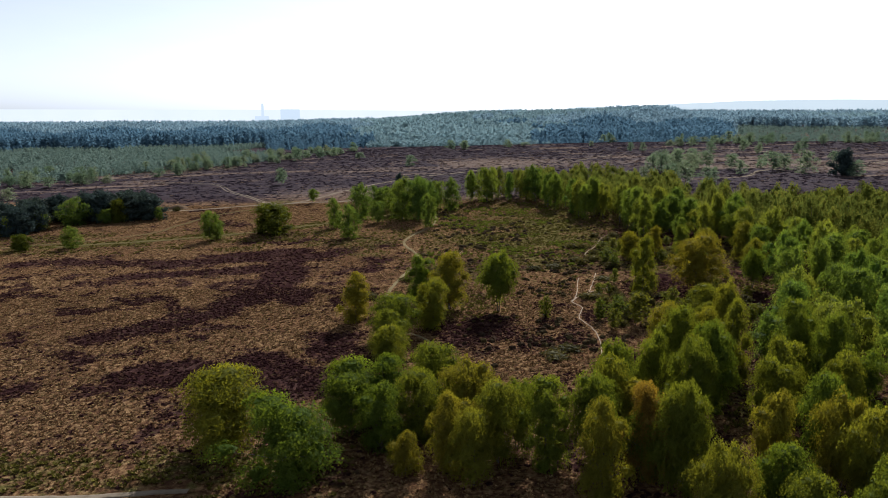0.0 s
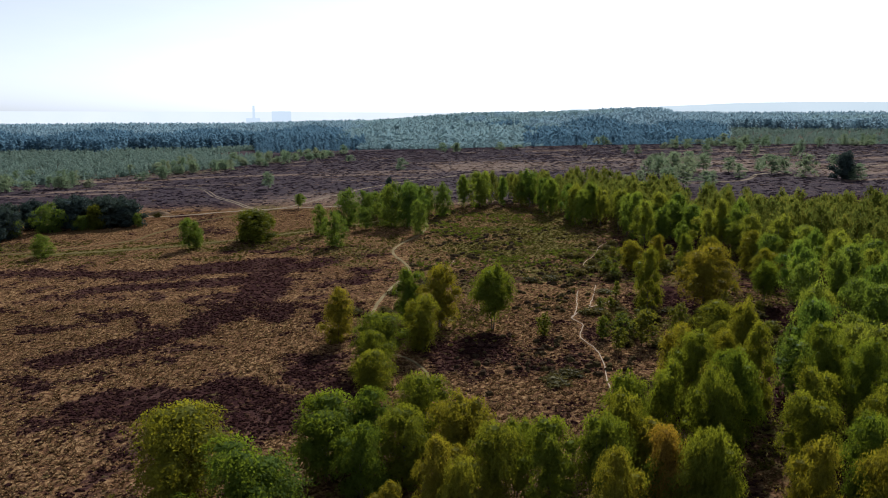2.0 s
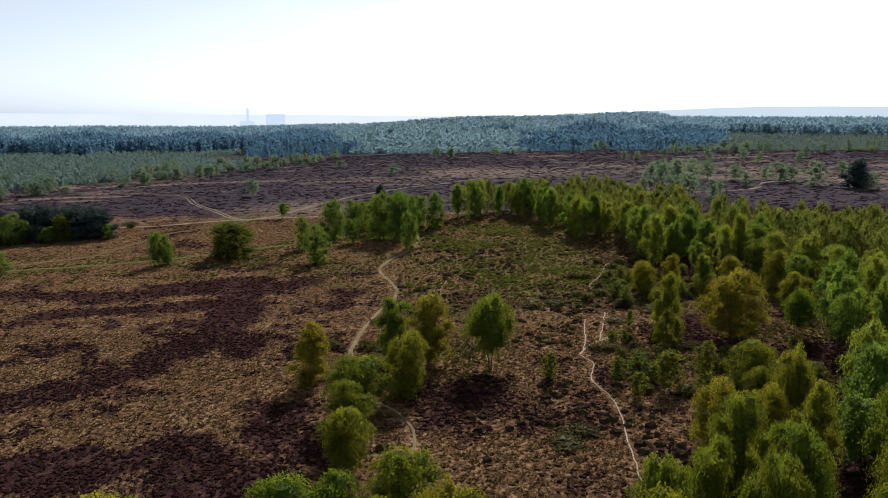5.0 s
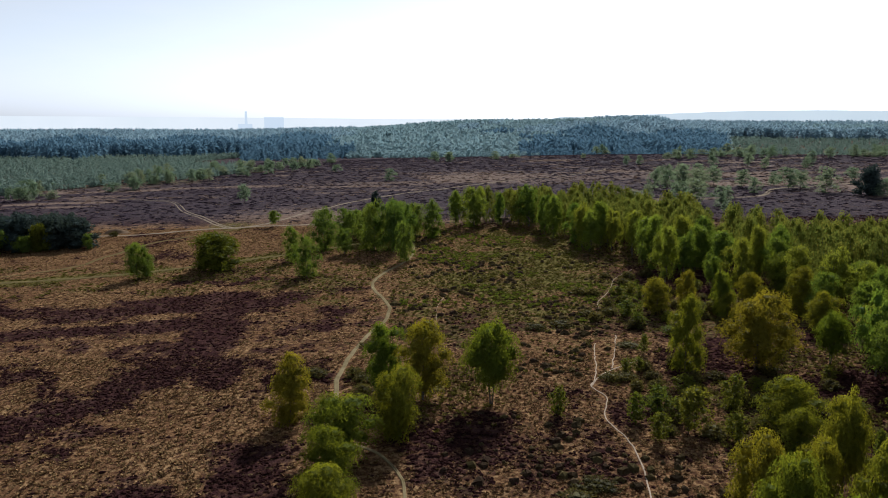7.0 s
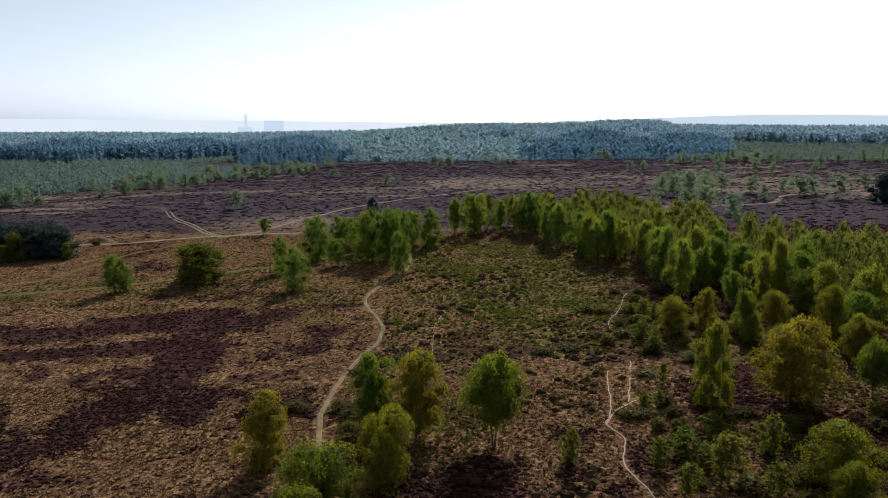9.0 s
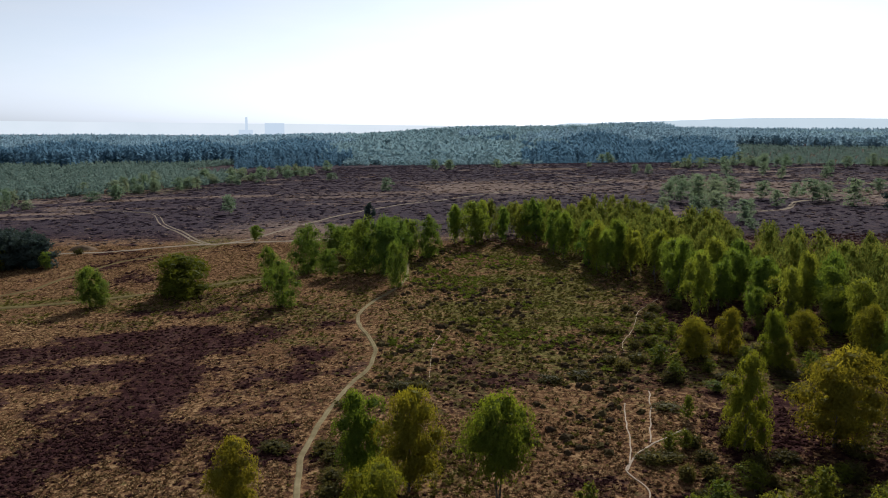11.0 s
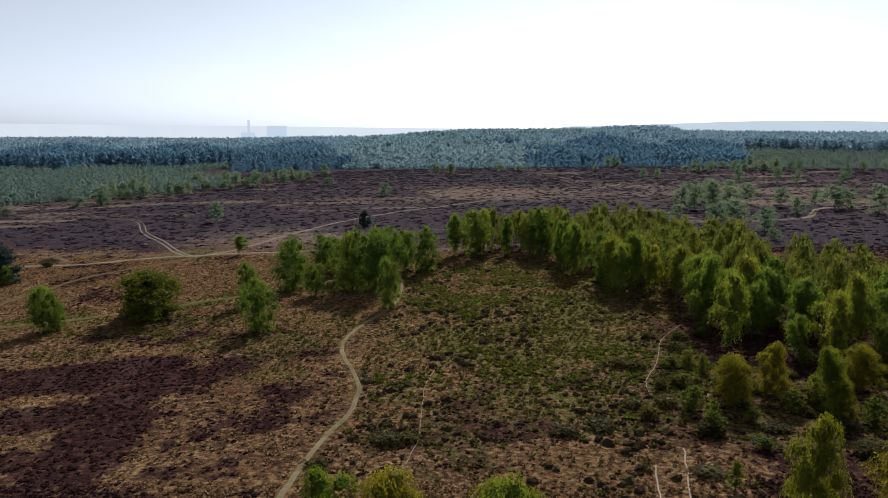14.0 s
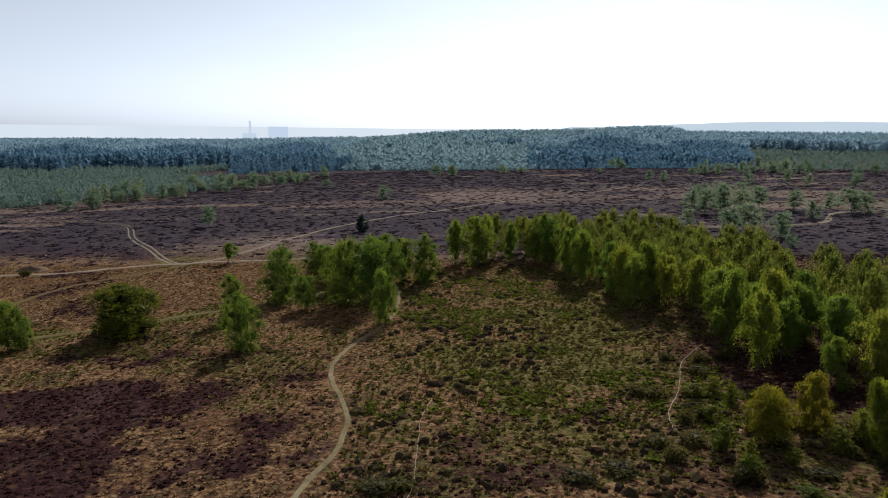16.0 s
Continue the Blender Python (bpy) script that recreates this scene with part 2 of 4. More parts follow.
def plain_ground(name, dark, light, scale=1.2, strength=0.4):
    m, n, l, bsdf = material(name)
    p = place(n)
    f, big = noise_at(n, l, p, scale, 6), noise_at(n, l, p, scale * 0.2, 3)
    colour = mixed(n, l, 0.5, ramp(n, l, f, ((0.3, dark), (0.7, light))), ramp(n, l, big, ((0.3, dark), (0.7, light))))
    l.new(colour, bsdf.inputs["Base Color"])
    bsdf.inputs["Roughness"].default_value = 0.95
    bsdf.inputs["Specular IOR Level"].default_value = 0.0
    bump(n, l, bsdf, f, strength, 0.08)
    return m


def tuft_material(name, stops, through_light=0.25, painted_gaps=0.0, stands=0.0):
    """Low growth: each plant has its own shade."""
    m, n, l, bsdf = material(name)
    geo = n.new("ShaderNodeNewGeometry")
    colour = ramp(n, l, geo.outputs["Random Per Island"], stops)
    f = noise_at(n, l, geo.outputs["Position"], 5.0, 4)
    colour = mixed(n, l, 0.4, colour, ramp(n, l, f, ((0.3, (0.35, 0.35, 0.35)), (0.7, (1.5, 1.5, 1.5)))), "MULTIPLY")
    if stands:
        h = noise_at(n, l, geo.outputs["Position"], 0.16, 2)
        colour = mixed(n, l, stands, colour, ramp(n, l, h, ((0.36, (0.42, 0.5, 0.6)), (0.5, (1.0, 1.0, 1.0)), (0.66, (1.45, 1.3, 1.0)))), "MULTIPLY")
    # Noise puts lit tuft edges and dark pockets into the colour.
    if painted_gaps:
        h = noise_at(n, l, geo.outputs["Position"], 1.5, 3)
        colour = mixed(n, l, painted_gaps, colour, ramp(n, l, h, ((0.42, (0.2, 0.18, 0.17)), (0.56, (1.5, 1.5, 1.5)))), "MULTIPLY")
    l.new(colour, bsdf.inputs["Base Color"])
    bsdf.inputs["Roughness"].default_value = 0.9
    bsdf.inputs["Specular IOR Level"].default_value = 0.0
    bump(n, l, bsdf, f, 0.8, 0.12)
    t = n.new("ShaderNodeBsdfTranslucent")
    l.new(colour, t.inputs["Color"])
    mix = n.new("ShaderNodeMixShader")
    mix.inputs[0].default_value = through_light
    l.new(bsdf.outputs[0], mix.inputs[1])
    l.new(t.outputs[0], mix.inputs[2])
    l.new(mix.outputs[0], n["Material Output"].inputs["Surface"])
    return m


def leaf_material(name, stops, glow, spread=0.35, through_light=0.45, gloss=0.03):
    """Leaves: a shade for each tree, small differences from spray to spray, light shining through."""
    m, n, l, bsdf = material(name)
    info = n.new("ShaderNodeObjectInfo")
    geo = n.new("ShaderNodeNewGeometry")
    colour = ramp(n, l, info.outputs["Random"], stops)
    tone = ramp(n, l, geo.outputs["Random Per Island"], ((0.0, (1 - spread,) * 3), (1.0, (1 + spread,) * 3)))
    colour = mixed(n, l, 1.0, colour, tone, "MULTIPLY")
    l.new(colour, bsdf.inputs["Base Color"])
    bsdf.inputs["Roughness"].default_value = 0.6
    # The blue specular tint adds a faint haze-like veil to the leaves.
    bsdf.inputs["Specular IOR Level"].default_value, bsdf.inputs["Specular Tint"].default_value = gloss, (0.6, 0.8, 1.0, 1)
    t = n.new("ShaderNodeBsdfTranslucent")
    l.new(mixed(n, l, 1.0, colour, glow, "MULTIPLY"), t.inputs["Color"])
    mix = n.new("ShaderNodeMixShader")
    mix.inputs[0].default_value = through_light
    l.new(bsdf.outputs[0], mix.inputs[1])
    l.new(t.outputs[0], mix.inputs[2])
    l.new(mix.outputs[0], n["Material Output"].inputs["Surface"])
    return m


def hazed_canopy_material(name, stops):
    """Foliage of woods far off in haze-tinted colours, a shade for each bough, half of the light shining through."""
    m, n, l, bsdf = material(name)
    colour = ramp(n, l, n.new("ShaderNodeNewGeometry").outputs["Random Per Island"], stops)
    l.new(colour, bsdf.inputs["Base Color"])
    bsdf.inputs["Roughness"].default_value, bsdf.inputs["Specular IOR Level"].default_value = 0.9, 0.0
    t = n.new("ShaderNodeBsdfTranslucent")
    l.new(colour, t.inputs["Color"])
    mix = n.new("ShaderNodeMixShader")
    mix.inputs[0].default_value = 0.5
    l.new(bsdf.outputs[0], mix.inputs[1])
    l.new(t.outputs[0], mix.inputs[2])
    l.new(mix.outputs[0], n["Material Output"].inputs["Surface"])
    return m


def bark_material(name, dark, light):
    m, n, l, bsdf = material(name)
    f = noise_at(n, l, place(n), 3.5, 5)
    l.new(ramp(n, l, f, ((0.38, dark), (0.58, light))), bsdf.inputs["Base Color"])
    bsdf.inputs["Roughness"].default_value = 0.85
    bump(n, l, bsdf, f, 0.5, 0.03)
    return m


GROUND = ground_material()
PATH_EARTH = plain_ground("trodden_sand", (0.125, 0.097, 0.05), (0.28, 0.228, 0.13))
TRACK_EARTH = plain_ground("track_gravel", (0.15, 0.12, 0.085), (0.30, 0.245, 0.185))
TRAIL_EARTH = plain_ground("bare_trail", (0.27, 0.21, 0.15), (0.46, 0.37, 0.29))
LANE_GRASS = plain_ground("worn_turf", (0.085, 0.07, 0.03), (0.16, 0.125, 0.058))
MOUND = plain_ground("mound_turf", (0.10, 0.065, 0.045), (0.24, 0.17, 0.11), 1.5, 0.6)
GRASS_TUFT = tuft_material("dry_grass", ((0.0, (0.105, 0.052, 0.026)), (0.35, (0.185, 0.104, 0.05)), (0.8, (0.335, 0.215, 0.108)), (1.0, (0.27, 0.20, 0.08))), 0.25, painted_gaps=0.45)
MOOR_GRASS = tuft_material("moor_grass", ((0.0, (0.13, 0.085, 0.07)), (0.5, (0.20, 0.14, 0.11)), (1.0, (0.29, 0.215, 0.17))), 0.25)
HEATHER_TUFT = tuft_material("heather", ((0.0, (0.031, 0.014, 0.015)), (0.5, (0.049, 0.022, 0.022)), (0.8, (0.069, 0.033, 0.028)), (1.0, (0.105, 0.056, 0.036))), 0.35)
BUSH_TUFT = tuft_material("heather_bush", ((0.0, (0.075, 0.050, 0.036)), (0.5, (0.10, 0.074, 0.042)), (1.0, (0.125, 0.10, 0.045))), 0.35)
FRESH_TUFT = tuft_material("fresh_bilberry", ((0.0, (0.10, 0.125, 0.018)), (0.5, (0.145, 0.168, 0.022)), (1.0, (0.185, 0.195, 0.03))), 0.4)
# Far heather, its colour lifted and blued with painted haze.
MOOR_TUFT = tuft_material("old_heather", ((0.0, (0.029, 0.022, 0.031)), (0.5, (0.046, 0.035, 0.047)), (0.85, (0.064, 0.049, 0.061)), (1.0, (0.082, 0.058, 0.052))), 0.3)
GREEN_TUFT = tuft_material("bilberry", ((0.0, (0.085, 0.074, 0.019)), (0.5, (0.128, 0.115, 0.022)), (0.85, (0.17, 0.145, 0.034)), (1.0, (0.23, 0.165, 0.075))), 0.3, painted_gaps=0.2)
BIRCH_LEAF = leaf_material("birch_leaf", ((0.0, (0.076, 0.112, 0.021)), (0.35, (0.100, 0.124, 0.021)), (0.7, (0.126, 0.133, 0.022)), (0.95, (0.145, 0.132, 0.023)), (1.0, (0.15, 0.104, 0.028))), (2.8, 2.4, 0.7), 0.16, 0.43, 0.015)
# Next two: birch leaf again, shifted green and blue to paint in haze.
HAZED_COPSE_LEAF = leaf_material("copse_leaf", ((0.0, (0.072, 0.115, 0.03)), (1.0, (0.105, 0.136, 0.03))), (2.5, 2.3, 0.9), 0.16, 0.43, 0.02)
HAZED_BIRCH = leaf_material("green_birch_leaf", ((0.0, (0.078, 0.125, 0.03)), (0.5, (0.110, 0.148, 0.031)), (1.0, (0.140, 0.158, 0.030))), (2.7, 2.4, 0.9), 0.16, 0.46, 0.02)
WOOD_LEAF = tuft_material("wood_leaf", ((0.0, (0.14, 0.172, 0.03)), (0.5, (0.185, 0.203, 0.032)), (1.0, (0.21, 0.198, 0.032))), 0.5, stands=0.5)
# Greyed, bluer leaf colour gives far trees the look of haze.
HAZED_FAR_LEAF = leaf_material("far_tree_leaf", ((0.0, (0.095, 0.14, 0.10)), (0.7, (0.12, 0.16, 0.11)), (1.0, (0.14, 0.165, 0.115))), (2.4, 2.3, 1.7), 0.2, 0.45, 0.05)
OAK_LEAF = leaf_material("oak_leaf", ((0.0, (0.07, 0.085, 0.012)), (1.0, (0.10, 0.108, 0.016))), (2.0, 1.9, 0.7), 0.25, 0.4)
PINE_LEAF = leaf_material("pine_needle", ((0.0, (0.042, 0.062, 0.064)), (1.0, (0.058, 0.078, 0.068))), (1.2, 1.2, 0.9), 0.3, 0.3)
SHRUB_LEAF = leaf_material("shrub_leaf", ((0.0, (0.065, 0.058, 0.026)), (0.6, (0.088, 0.08, 0.03)), (1.0, (0.115, 0.10, 0.036))), (1.6, 1.5, 0.9), 0.25, 0.4)
SAPLING_LEAF = leaf_material("young_birch_leaf", ((0.0, (0.095, 0.125, 0.022)), (1.0, (0.14, 0.145, 0.026))), (1.9, 1.7, 0.7), 0.2)
# Haze is painted in: base colours paler and bluer than real foliage.
HAZED_CONIFER = hazed_canopy_material("conifer_canopy", ((0.0, (0.105, 0.195, 0.265)), (1.0, (0.135, 0.225, 0.29))))
# Strongest haze tint, for the ridge top and the rear ridge.
HAZED_FAR_CONIFER = hazed_canopy_material("far_canopy", ((0.0, (0.24, 0.35, 0.41)), (1.0, (0.275, 0.38, 0.43))))
HAZED_PLANTATION = hazed_canopy_material("young_conifers", ((0.0, (0.165, 0.235, 0.20)), (1.0, (0.205, 0.265, 0.215))))
HAZED_BROADLEAF = hazed_canopy_material("far_broadleaf", ((0.0, (0.21, 0.315, 0.345)), (1.0, (0.25, 0.345, 0.35))))
BIRCH_BARK = bark_material("birch_bark", (0.035, 0.027, 0.022), (0.15, 0.125, 0.10))
DARK_BARK = bark_material("dark_bark", (0.035, 0.026, 0.02), (0.11, 0.085, 0.065))


# Emits a flat haze colour, so the surface takes no light from the sun.
def haze_glow_material(name, dark, light):
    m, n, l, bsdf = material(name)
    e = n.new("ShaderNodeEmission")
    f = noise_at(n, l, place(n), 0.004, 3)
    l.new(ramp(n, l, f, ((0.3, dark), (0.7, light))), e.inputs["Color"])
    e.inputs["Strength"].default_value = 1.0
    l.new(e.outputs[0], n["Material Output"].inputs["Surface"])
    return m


DISTANCE = haze_glow_material("far_distance", (0.76, 0.79, 0.79), (0.80, 0.82, 0.82))
HILLS = haze_glow_material("far_hills", (0.59, 0.655, 0.675), (0.63, 0.69, 0.705))
# The power station glows too, in place of sunlit concrete behind haze.
STATION = haze_glow_material("hazy_concrete", (0.60, 0.67, 0.73), (0.62, 0.69, 0.75))



# ---- mesh helpers ----
def mesh_of(name, verts, faces, mat):
    me = bpy.data.meshes.new(name)
    me.from_pydata(np.asarray(verts).tolist(), [], [list(f) for f in np.asarray(faces).tolist()] if isinstance(faces, np.ndarray) else faces)
    me.materials.append(mat)
    me.update()
    return me


def part(name, me, parent, label=""):
    ob = new(name, me)
    ob.parent = parent
    return tagged(ob, label) if label else ob


def soften(me):
    me.polygons.foreach_set("use_smooth", np.ones(len(me.polygons), bool))
    return me


# ---- ground ----
def steps(a, b, step, far, growth):
    core = list(np.arange(a, b + step, step))
    s, v, out = step, core[-1], []
    while v < far:
        s *= growth
        v += s
        out.append(v)
    return core, out


def build_ground():
    core, out = steps(-95, 95, 1.0, 4900, 1.09)
    left = [-v for v in reversed(out)]
    xs = np.array(left + core + out)
    core, out = steps(50, 262, 1.0, 4900, 1.035)
    back = [50 - 4 * 1.35 ** k for k in range(1, 20)]
    ys = np.array(list(reversed(back)) + core + out)
    X, Y = np.meshgrid(xs, ys)
    Z = ground_z(X, Y)
    nx, ny = len(xs), len(ys)
    idx = np.arange(nx * ny).reshape(ny, nx)
    faces = np.stack([idx[:-1, :-1], idx[:-1, 1:], idx[1:, 1:], idx[1:, :-1]], -1).reshape(-1, 4)
    me = mesh_of("ground", np.stack([X, Y, Z], -1).reshape(-1, 3), faces, GROUND)
    heather, green = cover(X, Y)
    rgba = np.stack([heather, green, moorland(X, Y), np.ones_like(X)], -1).astype(np.float32)
    layer = me.color_attributes.new("cover", "FLOAT_COLOR", "POINT")
    layer.data.foreach_set("color", rgba.reshape(-1))
    tagged(new("ground", soften(me)), "rough heathland with heather, dry grass and green patches", "ground", kind="structure")


build_ground()


def spline(pts, step):
    p = np.array(pts, float)
    p = np.vstack([2 * p[0] - p[1], p, 2 * p[-1] - p[-2]])
    out = []
    for k in range(1, len(p) - 2):
        n = max(2, int(np.hypot(*(p[k + 1] - p[k])) / step))
        for t in np.linspace(0, 1, n, endpoint=False):
            out.append(0.5 * (2 * p[k] + (p[k + 1] - p[k - 1]) * t + (2 * p[k - 1] - 5 * p[k] + 4 * p[k + 1] - p[k + 2]) * t * t
                              + (3 * p[k] - p[k - 1] - 3 * p[k + 1] + p[k + 2]) * t ** 3))
    return np.array(out + [p[-2]])


def build_path(name, pts, width, mat, label, seed, step=0.6, fade=0.0, wander=0.7):
    line = spline(pts, step)
    run = np.arange(len(line)) * step
    line = line + wander * np.stack([fbm(run, run * 0, 4.0, seed + 40, 3) - 0.5, fbm(run, run * 0 + 5, 4.0, seed + 80, 3) - 0.5], -1)
    tangent = np.gradient(line, axis=0)
    tangent /= np.linalg.norm(tangent, axis=1)[:, None]
    side = np.stack([tangent[:, 1], -tangent[:, 0]], -1)
    s = np.arange(len(line)) * step
    rows = []
    for k, u in enumerate((-1.25, -0.95, -0.4, 0.4, 0.95, 1.25)):
        wob = 0.75 + 0.5 * fbm(s, s * 0 + k * 9.0, 2.5, seed + (u > 0), 3)
        w = width / 2 * wob * (1 - fade * np.linspace(0, 1, len(s)))
        q = line + side * (u * w)[:, None]
        lift = {1.25: -0.08, 0.95: 0.07, 0.4: 0.05}[abs(u)]
        rows.append(np.c_[q, ground_z(q[:, 0], q[:, 1]) + lift])
    n, m = len(line), len(rows)
    idx = np.arange(n * m).reshape(m, n)
    faces = np.stack([idx[:-1, :-1], idx[1:, :-1], idx[1:, 1:], idx[:-1, 1:]], -1).reshape(-1, 4)
    me = soften(mesh_of(name, np.concatenate(rows), faces, mat))
    tagged(new(name, me), label, "path", kind="structure")


build_path("footpath", MAIN_PATH, 0.6, PATH_EARTH, "winding pale sandy footpath across the heath", 1, wander=0.4)
build_path("footpath", LOW_PATH, 0.32, PATH_EARTH, "narrow sandy footpath between birch trees", 2)
build_path("track", TRACK, 1.6, TRACK_EARTH, "pale gravel track crossing the heath", 3, 1.5)
build_path("track", ROAD, 1.2, TRACK_EARTH, "long pale gravel track over the far heath", 4, 2.0)
for off, sd in ((-0.75, 5), (0.75, 25)):
    build_path("track", tuple((x + off, y + 0.3 * off) for x, y in SPUR), 0.75, TRACK_EARTH, "worn sandy wheel rut climbing dark heather", sd, 2.0, fade=0.85, wander=0.5)
build_path("track", ((298, 740), (322, 785), (354, 845), (393, 917)), 1.2, TRACK_EARTH, "pale track up the far plantation slope", 26, 8.0)
build_path("track", LOWER_TRACK, 1.0, LANE_GRASS, "faint grassy track across dry grass", 6, 1.5)
build_path("track", GRASS_WAY, 1.5, LANE_GRASS, "green turf lane past scattered trees", 7, 1.2)
build_path("trail", TRAIL, 0.13, TRAIL_EARTH, "thin bare trail worn through grass", 8, 0.4)
build_path("trail", TRAIL_FORK, 0.18, TRAIL_EARTH, "thin bare trail forking to bushes", 9, 0.4)
build_path("trail", TRAIL_SPUR, 0.14, TRAIL_EARTH, "thin bare trail worn through grass", 10, 0.4)
build_path("trail", TRAIL_FAR, 0.06, TRAIL_EARTH, "thin faint trail through green clearing", 11, 0.4)
build_path("trail", TRAIL_WEST, 0.035, TRAIL_EARTH, "thin faint trail through heather and grass", 14, 0.4)
build_path("track", FRONT_TRACK, 0.7, TRACK_EARTH, "pale gravel track along the grass edge", 12, 0.6)
build_path("track", RIGHT_TRACK, 1.8, TRACK_EARTH, "pale gravel track between far trees", 13, 2.0)


# ---- low growth ----
def dome(rng, sides=4, flare=1.0):
    """A ragged low clump, radius 1, height 1."""
    verts = []
    for r, z in ((1.0, -0.15), (0.7 * flare, 0.62)):
        for k in range(sides):
            a = 2 * math.pi * (k + rng.uniform(-0.3, 0.3)) / sides
            q = r * rng.uniform(0.75, 1.25)
            verts.append((q * math.cos(a), q * math.sin(a), z * rng.uniform(0.75, 1.25)))
    verts.append((rng.uniform(-0.2, 0.2), rng.uniform(-0.2, 0.2), 1.0))
    faces = []
    for ring in range(1):
        for k in range(sides):
            a, b = ring * sides + k, ring * sides + (k + 1) % sides
            faces += [(a, b, b + sides), (a, b + sides, a + sides)]
    faces += [(sides + k, sides + (k + 1) % sides, 2 * sides) for k in range(sides)]
    return np.array(verts), np.array(faces)


def tussock(rng, blades=7, lean=0.9):
    """An open tuft of broad leaning blades, radius 1, height 1."""
    verts, faces = [], []
    a0 = rng.uniform(0, 6.28)
    for k in range(blades):
        a = a0 + 6.28 * k / blades + rng.uniform(-0.4, 0.4)
        c, s = math.cos(a), math.sin(a)
        w, r, z = rng.uniform(0.2, 0.38), lean * rng.uniform(0.6, 1.15), rng.uniform(0.65, 1.15)
        base = len(verts)
        verts += [(0.12 * c + w * 0.6 * s, 0.12 * s - w * 0.6 * c, -0.1), (0.12 * c - w * 0.6 * s, 0.12 * s + w * 0.6 * c, -0.1),
                  (r * c - w * s, r * s + w * c, z), (r * c + w * s, r * s - w * c, z * rng.uniform(0.7, 1.0))]
        faces += [(base, base + 1, base + 2), (base, base + 2, base + 3)]
    return np.array(verts), np.array(faces)


def scatter(name, templates, xy, radius, height, mat, label, category, sink=0.0, squash=None):
    """Many small plants joined in one mesh."""
    rng = np.random.default_rng(len(xy))
    z = ground_z(xy[:, 0], xy[:, 1]) - sink
    turn = rng.uniform(0, 2 * np.pi, len(xy))
    pick = rng.integers(0, len(templates), len(xy))
    vs, fs, base = [], [], 0
    for k, (v, f) in enumerate(templates):
        sel = np.where(pick == k)[0]
        if not len(sel):
            continue
        c, s = np.cos(turn[sel])[:, None], np.sin(turn[sel])[:, None]
        x = (v[:, 0] * c - v[:, 1] * s) * radius[sel][:, None] + xy[sel, 0][:, None]
        y = (v[:, 0] * s + v[:, 1] * c) * radius[sel][:, None] + xy[sel, 1][:, None]
        zz = v[:, 2] * height[sel][:, None] + z[sel][:, None]
        vs.append(np.stack([x, y, zz], -1).reshape(-1, 3))
        fs.append((f[None] + (base + np.arange(len(sel)) * len(v))[:, None, None]).reshape(-1, f.shape[1]))
        base += len(sel) * len(v)
    me = mesh_of(name, np.concatenate(vs), np.concatenate(fs), mat)
    return tagged(new(name, me), label, category, kind="stuff")


def seeded_area(rng, n, y0, y1, margin=0.60):
    y = rng.uniform(y0 + 5, y1 + 5, n * 3)
    keep = rng.uniform(0, 1, n * 3) < y / (y1 + 5)
    y = y[keep][:n]
    x = rng.uniform(-1, 1, len(y)) * (margin * y + 8) - 0.03 * y
    return np.c_[x, y - 5]


def clear_of_paths(xy):
    ok = np.ones(len(xy), bool)
    for pts, w in ((MAIN_PATH, 0.8), (LOW_PATH, 0.6), (TRACK, 1.9), (TRAIL, 0.34), (TRAIL_FORK, 0.4), (TRAIL_SPUR, 0.3), (TRAIL_FAR, 0.3), (TRAIL_WEST, 0.25), (FRONT_TRACK, 1.2),
                   (LOWER_TRACK, 1.2), (GRASS_WAY, 1.2), (ROAD, 0.9), (SPUR, 1.5)):
        ok &= to_line(xy[:, 0], xy[:, 1], pts) > w
    return xy[ok]


rng = np.random.default_rng(7)
py_rng = random.Random(7)
spots = clear_of_paths(np.concatenate([seeded_area(rng, 56000, 50, 135), seeded_area(rng, 60000, 135, 264)]))
h_amount, g_amount = cover(spots[:, 0], spots[:, 1])
draw, draw2 = rng.uniform(0, 1, len(spots)), rng.uniform(0, 1, len(spots))
is_green = draw2 < np.minimum(g_amount * 1.15, 0.92)
is_heather = ~is_green & (draw < 0.015 + 0.985 * smooth(0.15, 0.85, h_amount))
is_grass = ~is_green & ~is_heather
far_scale = 1 + 0.35 * np.clip((spots[:, 1] - 120) / 140, 0, 1)
tufts = [dome(py_rng) for _ in range(7)]
blades = [tussock(py_rng) for _ in range(8)]


def grow(name, sel, r0, r1, h0, h1, mat, label, category, shapes):
    xy = spots[sel]
    size = rng.uniform(0, 1, len(xy)) ** 1.6
    scatter(name, shapes, xy, (r0 + (r1 - r0) * size) * far_scale[sel], (h0 + (h1 - h0) * size), mat, label, category)


grow("grass_tussocks", is_grass, 0.14, 0.34, 0.06, 0.18, GRASS_TUFT, "dry tan grass tussocks over the heath", "grass", blades)
grow("heather_clumps", is_heather, 0.16, 0.42, 0.08, 0.21, HEATHER_TUFT, "dark purple-brown heather clumps over the heath", "heather", tufts + blades[:3])
grow("bilberry_clumps", is_green, 0.16, 0.44, 0.10, 0.30, GREEN_TUFT, "low green bilberry clumps in the clearing", "bilberry", blades)
spots = np.c_[rng.uniform(-14, 30, 2700), rng.uniform(86, 248, 2700)]
spots = clear_of_paths(spots[fbm(spots[:, 0], spots[:, 1], 9, 91, 3) + rng.uniform(-0.12, 0.12, len(spots)) > 0.61])
far_scale = np.ones(len(spots))
grow("heather_bushes", np.ones(len(spots), bool), 0.35, 0.85, 0.3, 0.65, BUSH_TUFT, "dark olive-brown heather bushes in the clearing", "heather", tufts)
spots = np.c_[rng.uniform(-12, 34, 4200), rng.uniform(150, 250, 4200)]
